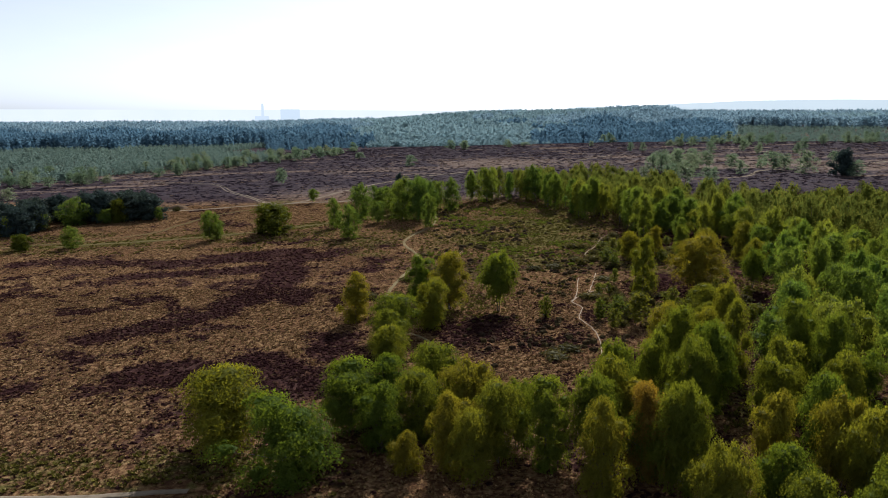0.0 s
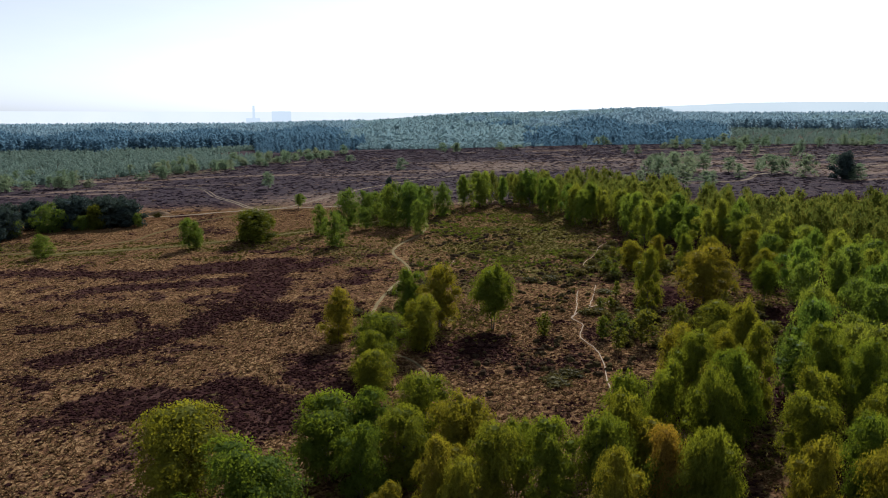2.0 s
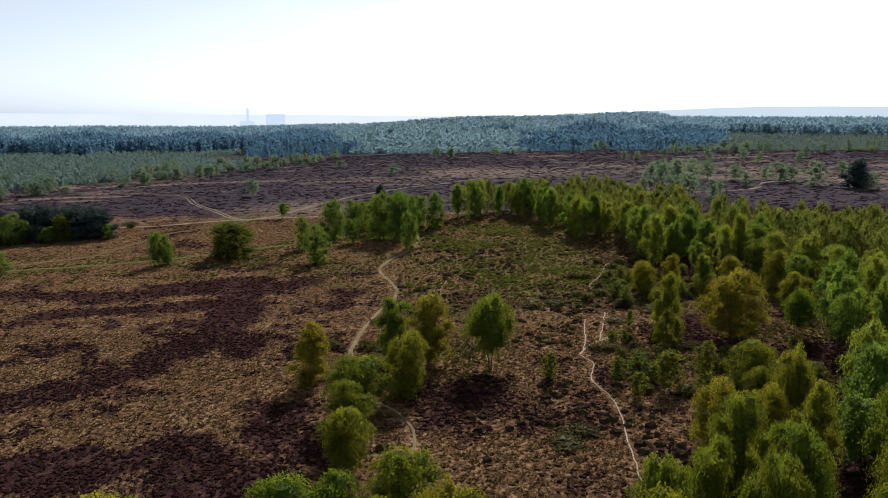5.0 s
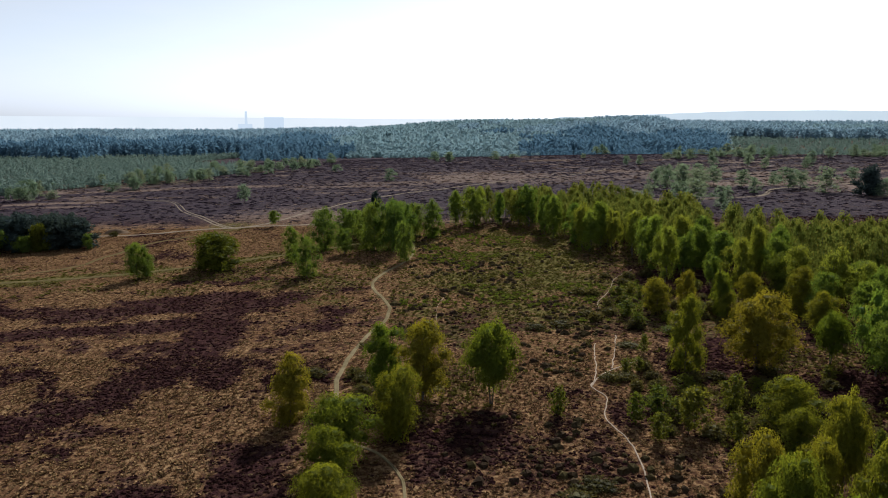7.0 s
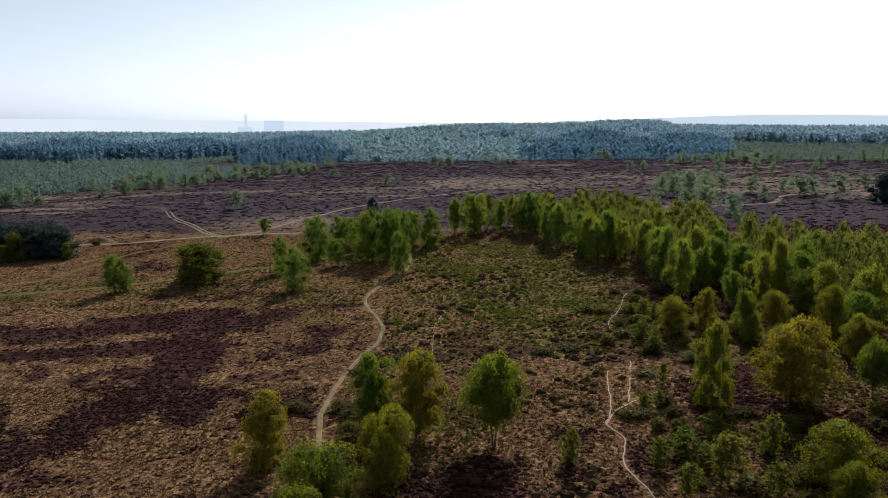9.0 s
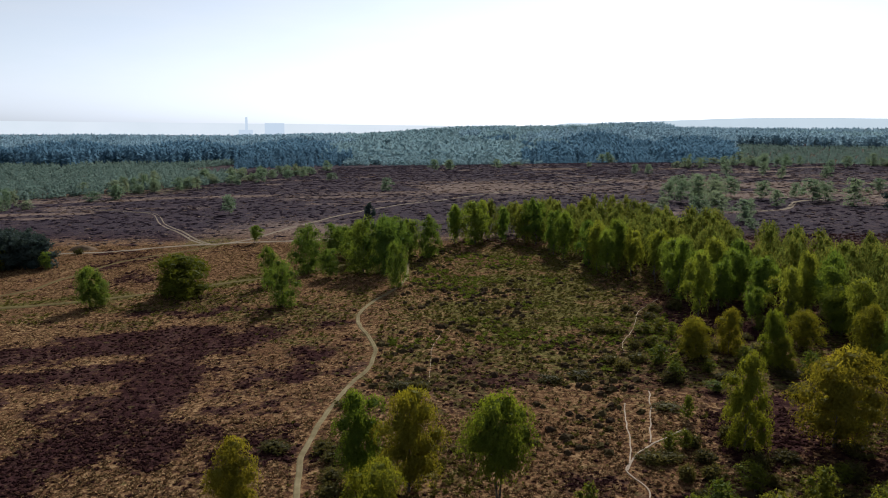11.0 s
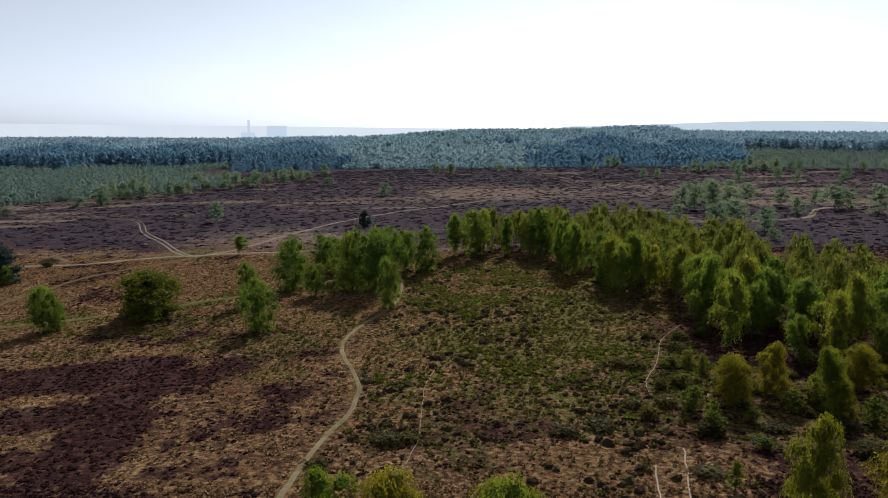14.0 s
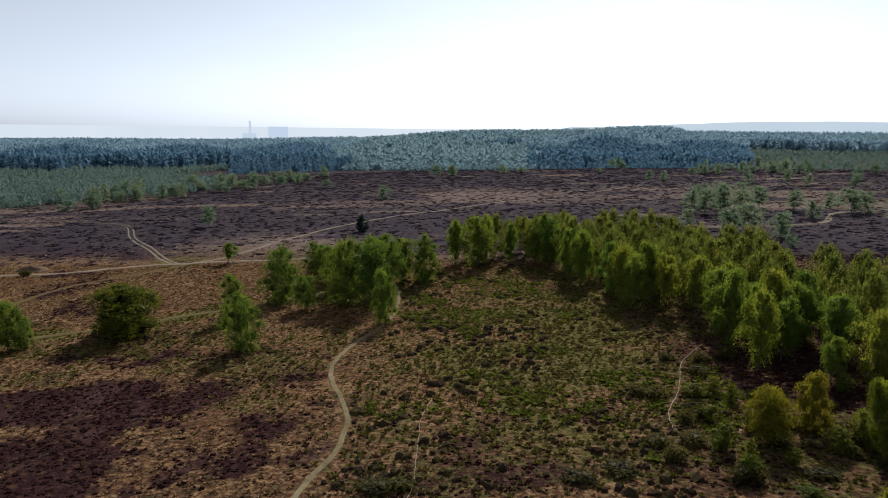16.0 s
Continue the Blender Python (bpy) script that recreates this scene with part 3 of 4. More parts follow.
spots = clear_of_paths(spots[(fbm(spots[:, 0], spots[:, 1], 11, 55, 3) > 0.55) & (spots[:, 0] < 26 + (250 - spots[:, 1]) * 0.12)])
far_scale = np.ones(len(spots))
grow("fresh_bilberry", np.ones(len(spots), bool), 0.3, 0.7, 0.2, 0.45, FRESH_TUFT, "fresh bright green bilberry patches in the clearing", "bilberry", blades)
spots = clear_of_paths(seeded_area(rng, 23000, 264, 640, 0.62))
h_amount, g_amount = cover(spots[:, 0], spots[:, 1])
draw = rng.uniform(0, 1, len(spots))
far_scale = np.ones(len(spots)) * (1 + (spots[:, 1] - 264) / 400)
is_heather = draw < 0.04 + 0.93 * h_amount
grow("moor_heather", is_heather, 0.5, 1.3, 0.14, 0.34, MOOR_TUFT, "dark heather covering the far moor", "heather", tufts + blades[:4])
grow("moor_grass", ~is_heather, 0.5, 1.2, 0.14, 0.34, MOOR_GRASS, "pale dry grass on the far moor", "grass", blades)


# ---- trees ----
def tube(pts, radii, sides):
    pts = [Vector(p) for p in pts]
    verts, faces = [], []
    for k, p in enumerate(pts):
        way = (pts[min(k + 1, len(pts) - 1)] - pts[max(k - 1, 0)]).normalized()
        u = way.cross(Vector((0.3, 1, 0.2))).normalized()
        v = way.cross(u)
        for j in range(sides):
            a = 2 * math.pi * j / sides
            verts.append(p + (u * math.cos(a) + v * math.sin(a)) * radii[k])
    for k in range(len(pts) - 1):
        for j in range(sides):
            a, b = k * sides + j, k * sides + (j + 1) % sides
            faces.append((a, b, b + sides, a + sides))
    return [tuple(q) for q in verts], faces


def joined(pieces):
    verts, faces = [], []
    for v, f in pieces:
        base = len(verts)
        verts += v
        faces += [tuple(i + base for i in q) for q in f]
    return verts, faces


CROWN_SHAPES = {
    # height and reach from the axis, in parts of the height and the width
    "birch": ((0.12, 0.16), (0.28, 0.42), (0.50, 0.50), (0.70, 0.46), (0.86, 0.36), (0.96, 0.22), (1.0, 0.10)),
    "column": ((0.05, 0.30), (0.20, 0.44), (0.46, 0.50), (0.72, 0.44), (0.90, 0.28), (1.0, 0.09)),
    "cone": ((0.04, 0.34), (0.18, 0.48), (0.36, 0.50), (0.60, 0.43), (0.80, 0.30), (0.93, 0.18), (1.0, 0.06)),
    "open": ((0.26, 0.10), (0.36, 0.38), (0.54, 0.50), (0.74, 0.47), (0.90, 0.34), (1.0, 0.12)),
    "round": ((0.05, 0.28), (0.22, 0.46), (0.46, 0.50), (0.70, 0.47), (0.88, 0.35), (1.0, 0.14)),
    "dome": ((0.05, 0.36), (0.18, 0.48), (0.40, 0.50), (0.62, 0.49), (0.80, 0.44), (0.93, 0.33), (1.0, 0.2)),
    "pine": ((0.06, 0.40), (0.25, 0.50), (0.5, 0.47), (0.75, 0.38), (0.92, 0.24), (1.0, 0.08)),
    "shrub": ((0.05, 0.45), (0.4, 0.5), (0.75, 0.38), (1.0, 0.12))}


def crown(rng, kind, height, width, leaves, size, core, hang, tufts):
    """Leaf sprays hanging in strands from the tufts of a crown; also the tufts' middles."""
    zs, rs = zip(*CROWN_SHAPES[kind])
    levels = np.linspace(zs[0], 0.93, 60)
    weight = np.cumsum(np.interp(levels, zs, rs) + 0.12)
    lean, lobe = rng.uniform(0, 6.28, 2)
    tip = rng.normal(0, 0.06, 2) * width
    plumes = [((tip[0], tip[1], height * 0.85), width * 0.24, height * 0.12), ((0.0, 0.0, height * 0.58), width * 0.3, height * 0.22)]
    for k in range(tufts):
        z = float(np.interp((k + rng.uniform(0.1, 0.9)) / tufts * weight[-1], weight, levels))
        a = 2.4 * k + rng.uniform(-0.5, 0.5)
        reach = float(np.interp(z, zs, rs)) * (1 + 0.17 * math.sin(a - lean) + 0.13 * math.sin(2 * a - lobe + 3 * z)) * rng.uniform(0.72, 1.2)
        r = min(0.55 * reach + 0.03, 0.23) * rng.uniform(0.72, 1.2)
        o = max(reach - r, 0.0)
        plumes.append((((o * math.cos(a)) * width, (o * math.sin(a)) * width, height * z), width * r, max(height * rng.uniform(0.08, 0.15), width * r * 0.7)))
    share = np.array([r * r + r * h for _, r, h in plumes])
    share[1] *= 0.3
    run = 5
    share = np.maximum(np.round(share / share.sum() * leaves / run).astype(int), 2)
    P, N = [], []
    for (c, r, h), n in zip(plumes, share):
        away = np.array([c[0], c[1], 0.0])
        away = away / (np.linalg.norm(away) + 1e-6) * (0.45 if abs(c[0]) + abs(c[1]) > 0 else 0)
        d = rng.normal(0, 1, (n, 3)) + away * 1.2 + np.array([0, 0, 0.5])
        d /= np.linalg.norm(d, axis=1)[:, None]
        ripple = 1 + 0.16 * np.sin(5 * np.arctan2(d[:, 1], d[:, 0]) + rng.uniform(0, 6)) * (1 - np.abs(d[:, 2]))
        depth = ripple * (1 - 0.45 * rng.uniform(0, 1, n) ** 2)
        start = np.array(c) + d * depth[:, None] * np.array([r, r, h])
        step = size * (0.35 + 0.5 * hang) * rng.uniform(0.6, 1.2, (n, 1))
        drift = d * np.array([1, 1, 0.2]) * 0.35 + rng.normal(0, 0.22 + 0.3 * (1 - hang), (n, 3)) - np.array([0, 0, hang])
        for k in range(run):
            P.append(start + drift * step * k + rng.normal(0, 0.25, (n, 3)) * size)
            N.append(d * np.array([1, 1, 0.6]) + away)
    p, out = np.concatenate(P), np.concatenate(N)
    out /= np.linalg.norm(out, axis=1)[:, None]
    span, reach_z = np.ptp(np.percentile(p[:, :2], (1.2, 98.8), axis=0), axis=0).mean(), np.percentile(p[:, 2], 99.7)
    sx, sz = width / span, height / reach_z
    p = p * np.array([sx, sx, sz])
    p[:, 2] = np.maximum(p[:, 2], 0.03 * height)
    n = len(p)
    axis = out * 0.3 + rng.normal(0, 0.4, (n, 3)) - np.array([0, 0, hang])
    axis /= np.linalg.norm(axis, axis=1)[:, None]
    normal = out + rng.normal(0, 0.36, (n, 3))
    normal -= axis * np.einsum("ij,ij->i", normal, axis)[:, None]
    normal /= np.linalg.norm(normal, axis=1)[:, None]
    other = np.cross(normal, axis)
    ln = size * rng.uniform(0.7, 1.4, (n, 1))
    wd = ln * rng.uniform(0.3, 0.5, (n, 1))
    v = np.stack([p - axis * ln * 0.5, p + other * wd * 0.5, p + axis * ln * 0.5, p - other * wd * 0.5], 1)
    flip = np.einsum("ij,ij->i", np.cross(v[:, 1] - v[:, 0], v[:, 2] - v[:, 0]), out) < 0
    v[flip] = v[flip][:, ::-1]
    verts, faces = v.reshape(-1, 3).tolist(), np.arange(n * 4).reshape(-1, 4).tolist()
    plumes = [((c[0] * sx, c[1] * sx, c[2] * sz), r * sx, h * sz) for c, r, h in plumes]
    # Unseen inner hulls, added to block the sun and darken the near side.
    for c, r, h in plumes:
        base = len(verts)
        for ring, (q, z) in enumerate(((0.5, -0.6), (0.78, 0.0), (0.5, 0.55))):
            for k in range(6):
                a = math.pi * (k + 0.5 * ring) / 3
                j = core * rng.uniform(0.75, 1.2)
                verts.append((c[0] + r * q * j * math.cos(a), c[1] + r * q * j * math.sin(a), c[2] + h * z * j))
        for ring in range(2):
            for k in range(6):
                a, b = base + ring * 6 + k, base + ring * 6 + (k + 1) % 6
                faces.append((a, b, b + 6, a + 6))
        faces += [(base + 5, base + 4, base + 3, base + 2), (base + 5, base + 2, base + 1, base), (base + 12, base + 13, base + 14, base + 15), (base + 12, base + 15, base + 16, base + 17)]
    return verts, faces, plumes


def tree_thing(name, kind, seed, height, width, leaves, size, leaf_mat, bark_mat, stems, label, category="tree", core=0.6, hang=1.0, tufts=22):
    rng = np.random.default_rng(seed)
    v, f, plumes = crown(rng, kind, height, width, leaves, size, core, hang, tufts)
    root = new(name)
    pieces = []
    for s in range(stems):
        lean = rng.normal(0, 0.015 if stems == 1 else 0.05, 2) * height
        foot = rng.normal(0, 0.08 * (stems - 1), 2)
        bow = rng.normal(0, 0.015, 2) * height
        ks = np.linspace(0, 1, 7)
        pts = [(foot[0] + lean[0] * k + bow[0] * math.sin(3 * k), foot[1] + lean[1] * k + bow[1] * math.sin(3 * k), height * 0.86 * k - 0.15 * (k == 0)) for k in ks]
        r0 = height * 0.0125 / math.sqrt(stems)
        pieces.append(tube(pts, [r0 * (1.35 if k == 0 else 1 - 0.85 * k) for k in ks], 6))
        for c, r, h in plumes[s::stems]:
            c2 = np.array(c) + rng.normal(0, 0.2, 3) * np.array([r, r, h])
            k = np.clip(c2[2] / (height * 0.86) - 0.16 - rng.uniform(0, 0.1), 0.1, 0.9)
            j = min(int(k * 6), 5)
            w = k * 6 - j
            start = np.array(pts[j]) * (1 - w) + np.array(pts[j + 1]) * w
            mid = start * 0.5 + c2 * 0.5 + np.array([0, 0, 0.02 * height])
            q = r0 * (1 - 0.85 * k) * 0.5
            pieces.append(tube([start, mid, c2], [q, q * 0.65, q * 0.25], 4))
    part("trunk", soften(mesh_of("trunk", *joined(pieces), bark_mat)), root)
    part("crown", mesh_of("crown", v, f, leaf_mat), root)
    root["width"], root["height"] = width, height
    return tagged(root, label, category)


def plant(src, x, y, height, width, turn, label="", group=""):
    """Stands a copy of a model tree on the ground."""
    sx, sz = width / src["width"], height / src["height"]
    z = float(ground_z(x, y))
    m = Matrix.LocRotScale((x, y, z - 0.05), Euler((0, 0, turn)), (sx, sx, sz))
    ob = copy_thing(src, m)
    return tagged(ob, label, "", group)


B = "birch_tree"
near_birch = [tree_thing(B, ("birch", "open", "cone", "column", "round", "birch")[k], 100 + k, 9.0, 5.2, 14000, 0.20, BIRCH_LEAF, BIRCH_BARK, (1, 2, 1, 1, 2, 3)[k],
                         "leafy green birch tree on the heath", core=0.7, tufts=19) for k in range(6)]
copse_birch = [tree_thing(B, ("round", "birch", "round")[k], 150 + k, 9.0, 6.5, 8000, 0.27, HAZED_COPSE_LEAF, BIRCH_BARK, (1, 2, 2)[k], "leafy green birch tree in a small copse", tufts=18) for k in range(3)]
mid_birch = [tree_thing(B, ("birch", "open", "birch", "open", "column", "birch")[k], 200 + k, 9.5, 5.2, 5200, 0.285, HAZED_BIRCH, BIRCH_BARK, 1,
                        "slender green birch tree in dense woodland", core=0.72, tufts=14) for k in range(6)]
deep_birch = [tree_thing(B, ("birch", "open", "birch", "round")[k], 250 + k, 9.5, 5.2, 1400, 0.52, BIRCH_LEAF, BIRCH_BARK, 1,
                         "slender green birch tree in dense woodland", core=0.5, tufts=10) for k in range(4)]
far_birch = [tree_thing("tree", ("round", "birch", "round")[k], 300 + k, 8.0, 7.0, 2200, 0.42, HAZED_FAR_LEAF, DARK_BARK, 1, "small round tree far out on the heath", core=0.5, hang=0.4, tufts=11) for k in range(3)]
oak = tree_thing("oak_tree", "dome", 401, 8.8, 9.6, 9000, 0.40, OAK_LEAF, DARK_BARK, 1, "dense round dark-green oak tree on the heath", core=0.85, hang=0.2, tufts=28)
pines = [tree_thing("pine_tree", "pine", 500 + k, 9.0, 8.0, 4500, 0.55, PINE_LEAF, DARK_BARK, 1, "dark green pine tree in a copse", core=0.9, hang=-0.3) for k in range(2)]
sapling = [tree_thing("birch_sapling", ("column", "birch")[k], 600 + k, 3.4, 2.2, 1500, 0.18, SAPLING_LEAF, BIRCH_BARK, (1, 2)[k], "young bright green birch sapling", hang=0.3) for k in range(2)]
shrubs = [tree_thing("shrub", "shrub", 700 + k, 1.3, 2.6, 1000, 0.2, SHRUB_LEAF, DARK_BARK, 3, "low dark green shrub among heather", "shrub", hang=-0.3) for k in range(2)]
MODELS = [*near_birch, *copse_birch, *mid_birch, *deep_birch, *far_birch, oak, *pines, *sapling, *shrubs]

turns = random.Random(3)


def row_of(models, rows, label="", group=""):
    for k, (x, y, h, w) in enumerate(rows):
        plant(models[k % len(models)], x, y, h, w, turns.uniform(0, 6.28), label, group)


# trees of the open heath
plant(near_birch[1], 2.95, 115.6, 10.1, 6.2, 1.0, "lone two-stemmed birch with bare lower trunks")
plant(near_birch[2], -19.6, 111.0, 7.9, 4.8, 2.0, "conical leafy birch beside the sandy footpath")
row_of([near_birch[0], near_birch[3], near_birch[4], near_birch[5], near_birch[2]],
       ((-5.1, 117, 9.7, 5.6), (-10.0, 119, 8.9, 5.0), (-7.0, 106.6, 7.6, 5.4), (-12.0, 100.8, 7.1, 6.6), (-12.3, 94.5, 6.4, 5.2), (-11.6, 87, 6.4, 5.0)), group="birches by the footpath")
row_of([near_birch[0], near_birch[3], near_birch[5], near_birch[2], near_birch[4], near_birch[1]],
                   ((-25.6, 65.4, 8.9, 9.6), (-17.3, 58.6, 8.4, 9.4), (-13.6, 69.5, 7.7, 7.6), (-10.0, 71.6, 7.6, 5.8), (-5.1, 75.6, 7.8, 6.2), (-1.0, 69.8, 7.8, 5.8),
                    (1.8, 62.6, 8.2, 5.4), (-2.6, 60.6, 7.6, 4.4), (-0.3, 58.6, 7.2, 4.2), (-6.7, 60.4, 4.2, 3.0), (6.4, 62.0, 8.6, 5.0), (10.5, 62.0, 9.1, 4.8),
                    (13.0, 66.0, 9.1, 4.8), (15.0, 59.0, 9.1, 4.8), (16.8, 57.4, 9.1, 4.6), (-9.5, 65, 7.2, 5.2), (-6, 68.4, 7.2, 5.2), (3.8, 66, 7, 4.6)), group="birches at the heath edge")
plant(oak, -57.9, 199.4, 8.5, 11.2, 0.5)
plant(copse_birch[1], -71.2, 189.8, 7.8, 5.6, 1.4, "two-stemmed leafy tree beside the turf lane")
plant(copse_birch[0], -69.6, 191.0, 5.9, 3.4, 1.4, "small sparse birch beside a larger tree")
plant(copse_birch[0], -34.1, 188.6, 9.1, 6.0, 0.2, "pale green birch standing alone in heather")
plant(copse_birch[2], -41.5, 207.8, 8.6, 4.4, 0.9, "slim birch behind the turf lane")
row_of(copse_birch,
       ((-36.2, 221.6, 11.0, 8.6), (-30.2, 215.2, 6.4, 5.2), (-35.3, 250, 7.2, 6.2), (-23.4, 220, 12.6, 9.0), (-18.3, 217.5, 13.0, 7.8), (-14.2, 204.2, 9.3, 4.3), (-9.6, 238, 10.4, 6.2),
        (-14.3, 239, 9.6, 6.4), (-20.6, 252, 8.8, 7.2), (-26, 233, 10, 6.4), (-16.5, 230, 10.4, 6.2), (-29.5, 240, 8.0, 6.0), (-21, 238, 9.8, 6.4), (-33, 246, 6.6, 5.4)), group="birches of the copse")
plant(mid_birch[3], -60.2, 263.3, 5.3, 3.6, 0, "small pale birch beside the gravel track")
plant(pines[0], -34.8, 318, 5.5, 3.4, 0, "small dark conifer beside the gravel track")
plant(far_birch[1], -90, 335, 7.7, 5.6, 0, "lone leaning tree in dark heather")
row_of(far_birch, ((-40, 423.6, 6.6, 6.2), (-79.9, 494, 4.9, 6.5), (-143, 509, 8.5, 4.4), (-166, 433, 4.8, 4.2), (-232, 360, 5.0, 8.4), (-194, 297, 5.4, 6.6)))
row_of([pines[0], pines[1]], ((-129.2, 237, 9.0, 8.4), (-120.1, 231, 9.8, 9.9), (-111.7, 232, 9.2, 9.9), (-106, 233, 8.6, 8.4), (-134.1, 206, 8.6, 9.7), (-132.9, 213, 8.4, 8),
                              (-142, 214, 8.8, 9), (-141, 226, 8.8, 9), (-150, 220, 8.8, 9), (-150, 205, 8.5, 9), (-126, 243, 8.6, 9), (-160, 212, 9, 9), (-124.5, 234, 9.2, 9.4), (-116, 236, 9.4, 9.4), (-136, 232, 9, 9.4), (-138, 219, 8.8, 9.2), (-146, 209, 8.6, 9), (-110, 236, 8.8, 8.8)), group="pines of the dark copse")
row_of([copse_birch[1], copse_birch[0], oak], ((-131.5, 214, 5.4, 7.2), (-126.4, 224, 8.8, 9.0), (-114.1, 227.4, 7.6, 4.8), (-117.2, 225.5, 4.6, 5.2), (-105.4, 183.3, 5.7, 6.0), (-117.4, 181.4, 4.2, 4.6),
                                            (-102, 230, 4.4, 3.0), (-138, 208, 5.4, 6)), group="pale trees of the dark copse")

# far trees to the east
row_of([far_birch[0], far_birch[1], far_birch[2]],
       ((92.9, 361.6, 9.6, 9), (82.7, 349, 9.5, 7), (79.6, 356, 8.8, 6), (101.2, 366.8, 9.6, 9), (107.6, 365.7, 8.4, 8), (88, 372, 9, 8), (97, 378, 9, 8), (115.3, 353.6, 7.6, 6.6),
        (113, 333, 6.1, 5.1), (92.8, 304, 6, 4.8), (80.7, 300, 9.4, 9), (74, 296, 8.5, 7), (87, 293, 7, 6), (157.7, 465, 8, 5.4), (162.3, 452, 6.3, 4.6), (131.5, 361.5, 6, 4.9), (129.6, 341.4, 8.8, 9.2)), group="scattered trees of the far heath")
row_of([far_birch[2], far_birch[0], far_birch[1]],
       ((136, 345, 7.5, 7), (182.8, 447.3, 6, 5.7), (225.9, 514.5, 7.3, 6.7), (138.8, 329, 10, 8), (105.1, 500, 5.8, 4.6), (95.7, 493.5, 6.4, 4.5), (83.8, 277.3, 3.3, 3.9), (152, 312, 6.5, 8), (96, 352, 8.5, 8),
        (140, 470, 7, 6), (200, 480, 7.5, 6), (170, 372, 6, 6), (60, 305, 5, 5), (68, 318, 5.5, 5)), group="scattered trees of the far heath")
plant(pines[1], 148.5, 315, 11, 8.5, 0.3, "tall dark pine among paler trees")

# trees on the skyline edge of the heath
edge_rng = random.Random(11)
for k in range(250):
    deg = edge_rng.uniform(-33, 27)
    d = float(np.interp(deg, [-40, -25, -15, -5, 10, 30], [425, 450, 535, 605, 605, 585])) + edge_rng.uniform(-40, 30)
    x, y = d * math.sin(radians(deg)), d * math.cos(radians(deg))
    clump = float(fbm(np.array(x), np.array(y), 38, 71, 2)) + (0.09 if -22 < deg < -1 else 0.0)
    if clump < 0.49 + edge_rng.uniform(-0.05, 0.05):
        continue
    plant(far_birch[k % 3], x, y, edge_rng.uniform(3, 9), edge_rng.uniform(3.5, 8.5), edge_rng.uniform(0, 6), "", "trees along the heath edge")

# woodland to the east
def inside(x, y, poly):
    hit = False
    for (x0, y0), (x1, y1) in zip(poly, poly[1:] + poly[:1]):
        if (y0 > y) != (y1 > y) and x < (x1 - x0) * (y - y0) / (y1 - y0) + x0:
            hit = not hit
    return hit


DEEP = []


def planted_wood(poly, spacing, models, h0, h1, w0, w1, group, seed, taken, deep=None):
    r = random.Random(seed)
    xs, ys = [p[0] for p in poly], [p[1] for p in poly]
    for _ in range(9000):
        x, y = r.uniform(min(xs), max(xs)), r.uniform(min(ys), max(ys))
        if not inside(x, y, poly):
            continue
        s = spacing * r.uniform(0.8, 1.3)
        if any((x - u) ** 2 + (y - v) ** 2 < s * s for u, v in taken):
            continue
        taken.append((x, y))
        k = r.uniform(0, 1)
        spec = (models[r.randrange(len(models))], x, y, h0 + (h1 - h0) * k, w0 + (w1 - w0) * r.uniform(0, 1), r.uniform(0, 6.28))
        if deep and deep(x, y):
            DEEP.append((deep_birch[len(DEEP) % 4], *spec[1:]))
        else:
            plant(*spec, "", group)


EDGE_NORTH = ((39, 178, 11, 4.8), (34.7, 210.9, 10.5, 4.6), (29.6, 212, 10, 5.2), (38.7, 195.8, 10.6, 5.8), (2.1, 255.7, 12, 8.4), (18.4, 254.5, 12.4, 7), (23.2, 233.7, 11.4, 5.3),
              (42.4, 189, 9, 5.9), (47.6, 187.8, 9.7, 5.2), (50.2, 181, 9.5, 5.4), (27.8, 224.3, 10.6, 5), (31.6, 221.6, 8.8, 5.4), (16, 262, 10.4, 6.9), (46, 172.5, 6.5, 3.6))
EDGE_EAST = ((31.6, 154.5, 6.2, 4.5), (37.2, 157.5, 6.8, 3.7), (41.5, 152.5, 7.6, 3.9), (48.7, 159.5, 5.8, 4.4), (41.5, 149.5, 4.9, 3.2), (47.7, 127.9, 7.3, 4.2), (57, 166, 7.6, 7.0),
             (54.7, 152.9, 8.0, 5.5), (52.6, 141.4, 6.4, 5.0), (33.5, 106.2, 6.4, 6.0), (32.3, 100.9, 5.0, 4.2))
taken = [(28.2, 125.6), (37.2, 126), (21, 63), *[q[:2] for q in EDGE_NORTH], *[q[:2] for q in EDGE_EAST]]
WOOD_NORTH = [(-4, 257), (7, 256), (19, 248), (23, 231), (27, 221), (30, 214), (36, 204), (39, 188), (42, 178), (47, 178), (54, 168), (76, 152), (120, 138), (150, 160), (140, 192), (106, 203), (84, 200), (70, 212), (60, 232), (52, 262), (39, 274), (22, 286), (4, 268), (-5, 262)]
WOOD_EAST = [(56, 166), (54, 150), (52, 134), (47, 112), (40, 97), (34, 88), (62, 46), (96, 60), (120, 134), (76, 150)]
WOOD_FRONT = [(9, 56), (12, 68), (18, 80), (25, 90), (34, 92), (60, 48), (50, 38), (24, 44)]
plant(near_birch[2], 28.2, 125.6, 10.2, 4.4, 0.4, "tall columnar birch at the wood edge")
plant(near_birch[5], 37.2, 126, 10.2, 8.2, 0.4, "broad many-stemmed birch at the wood edge")
row_of(mid_birch, EDGE_NORTH, group="birches of the north wood")
row_of([near_birch[0], near_birch[2], near_birch[3], near_birch[0], near_birch[2], near_birch[1]], EDGE_EAST, group="birches of the east wood")
planted_wood(WOOD_NORTH, 4.3, mid_birch, 7.8, 11.8, 3.7, 5.6, "birches of the north wood", 1, taken, lambda x, y: (x > 60 or y > 262 or x > 8 + (262 - y) * 0.62))
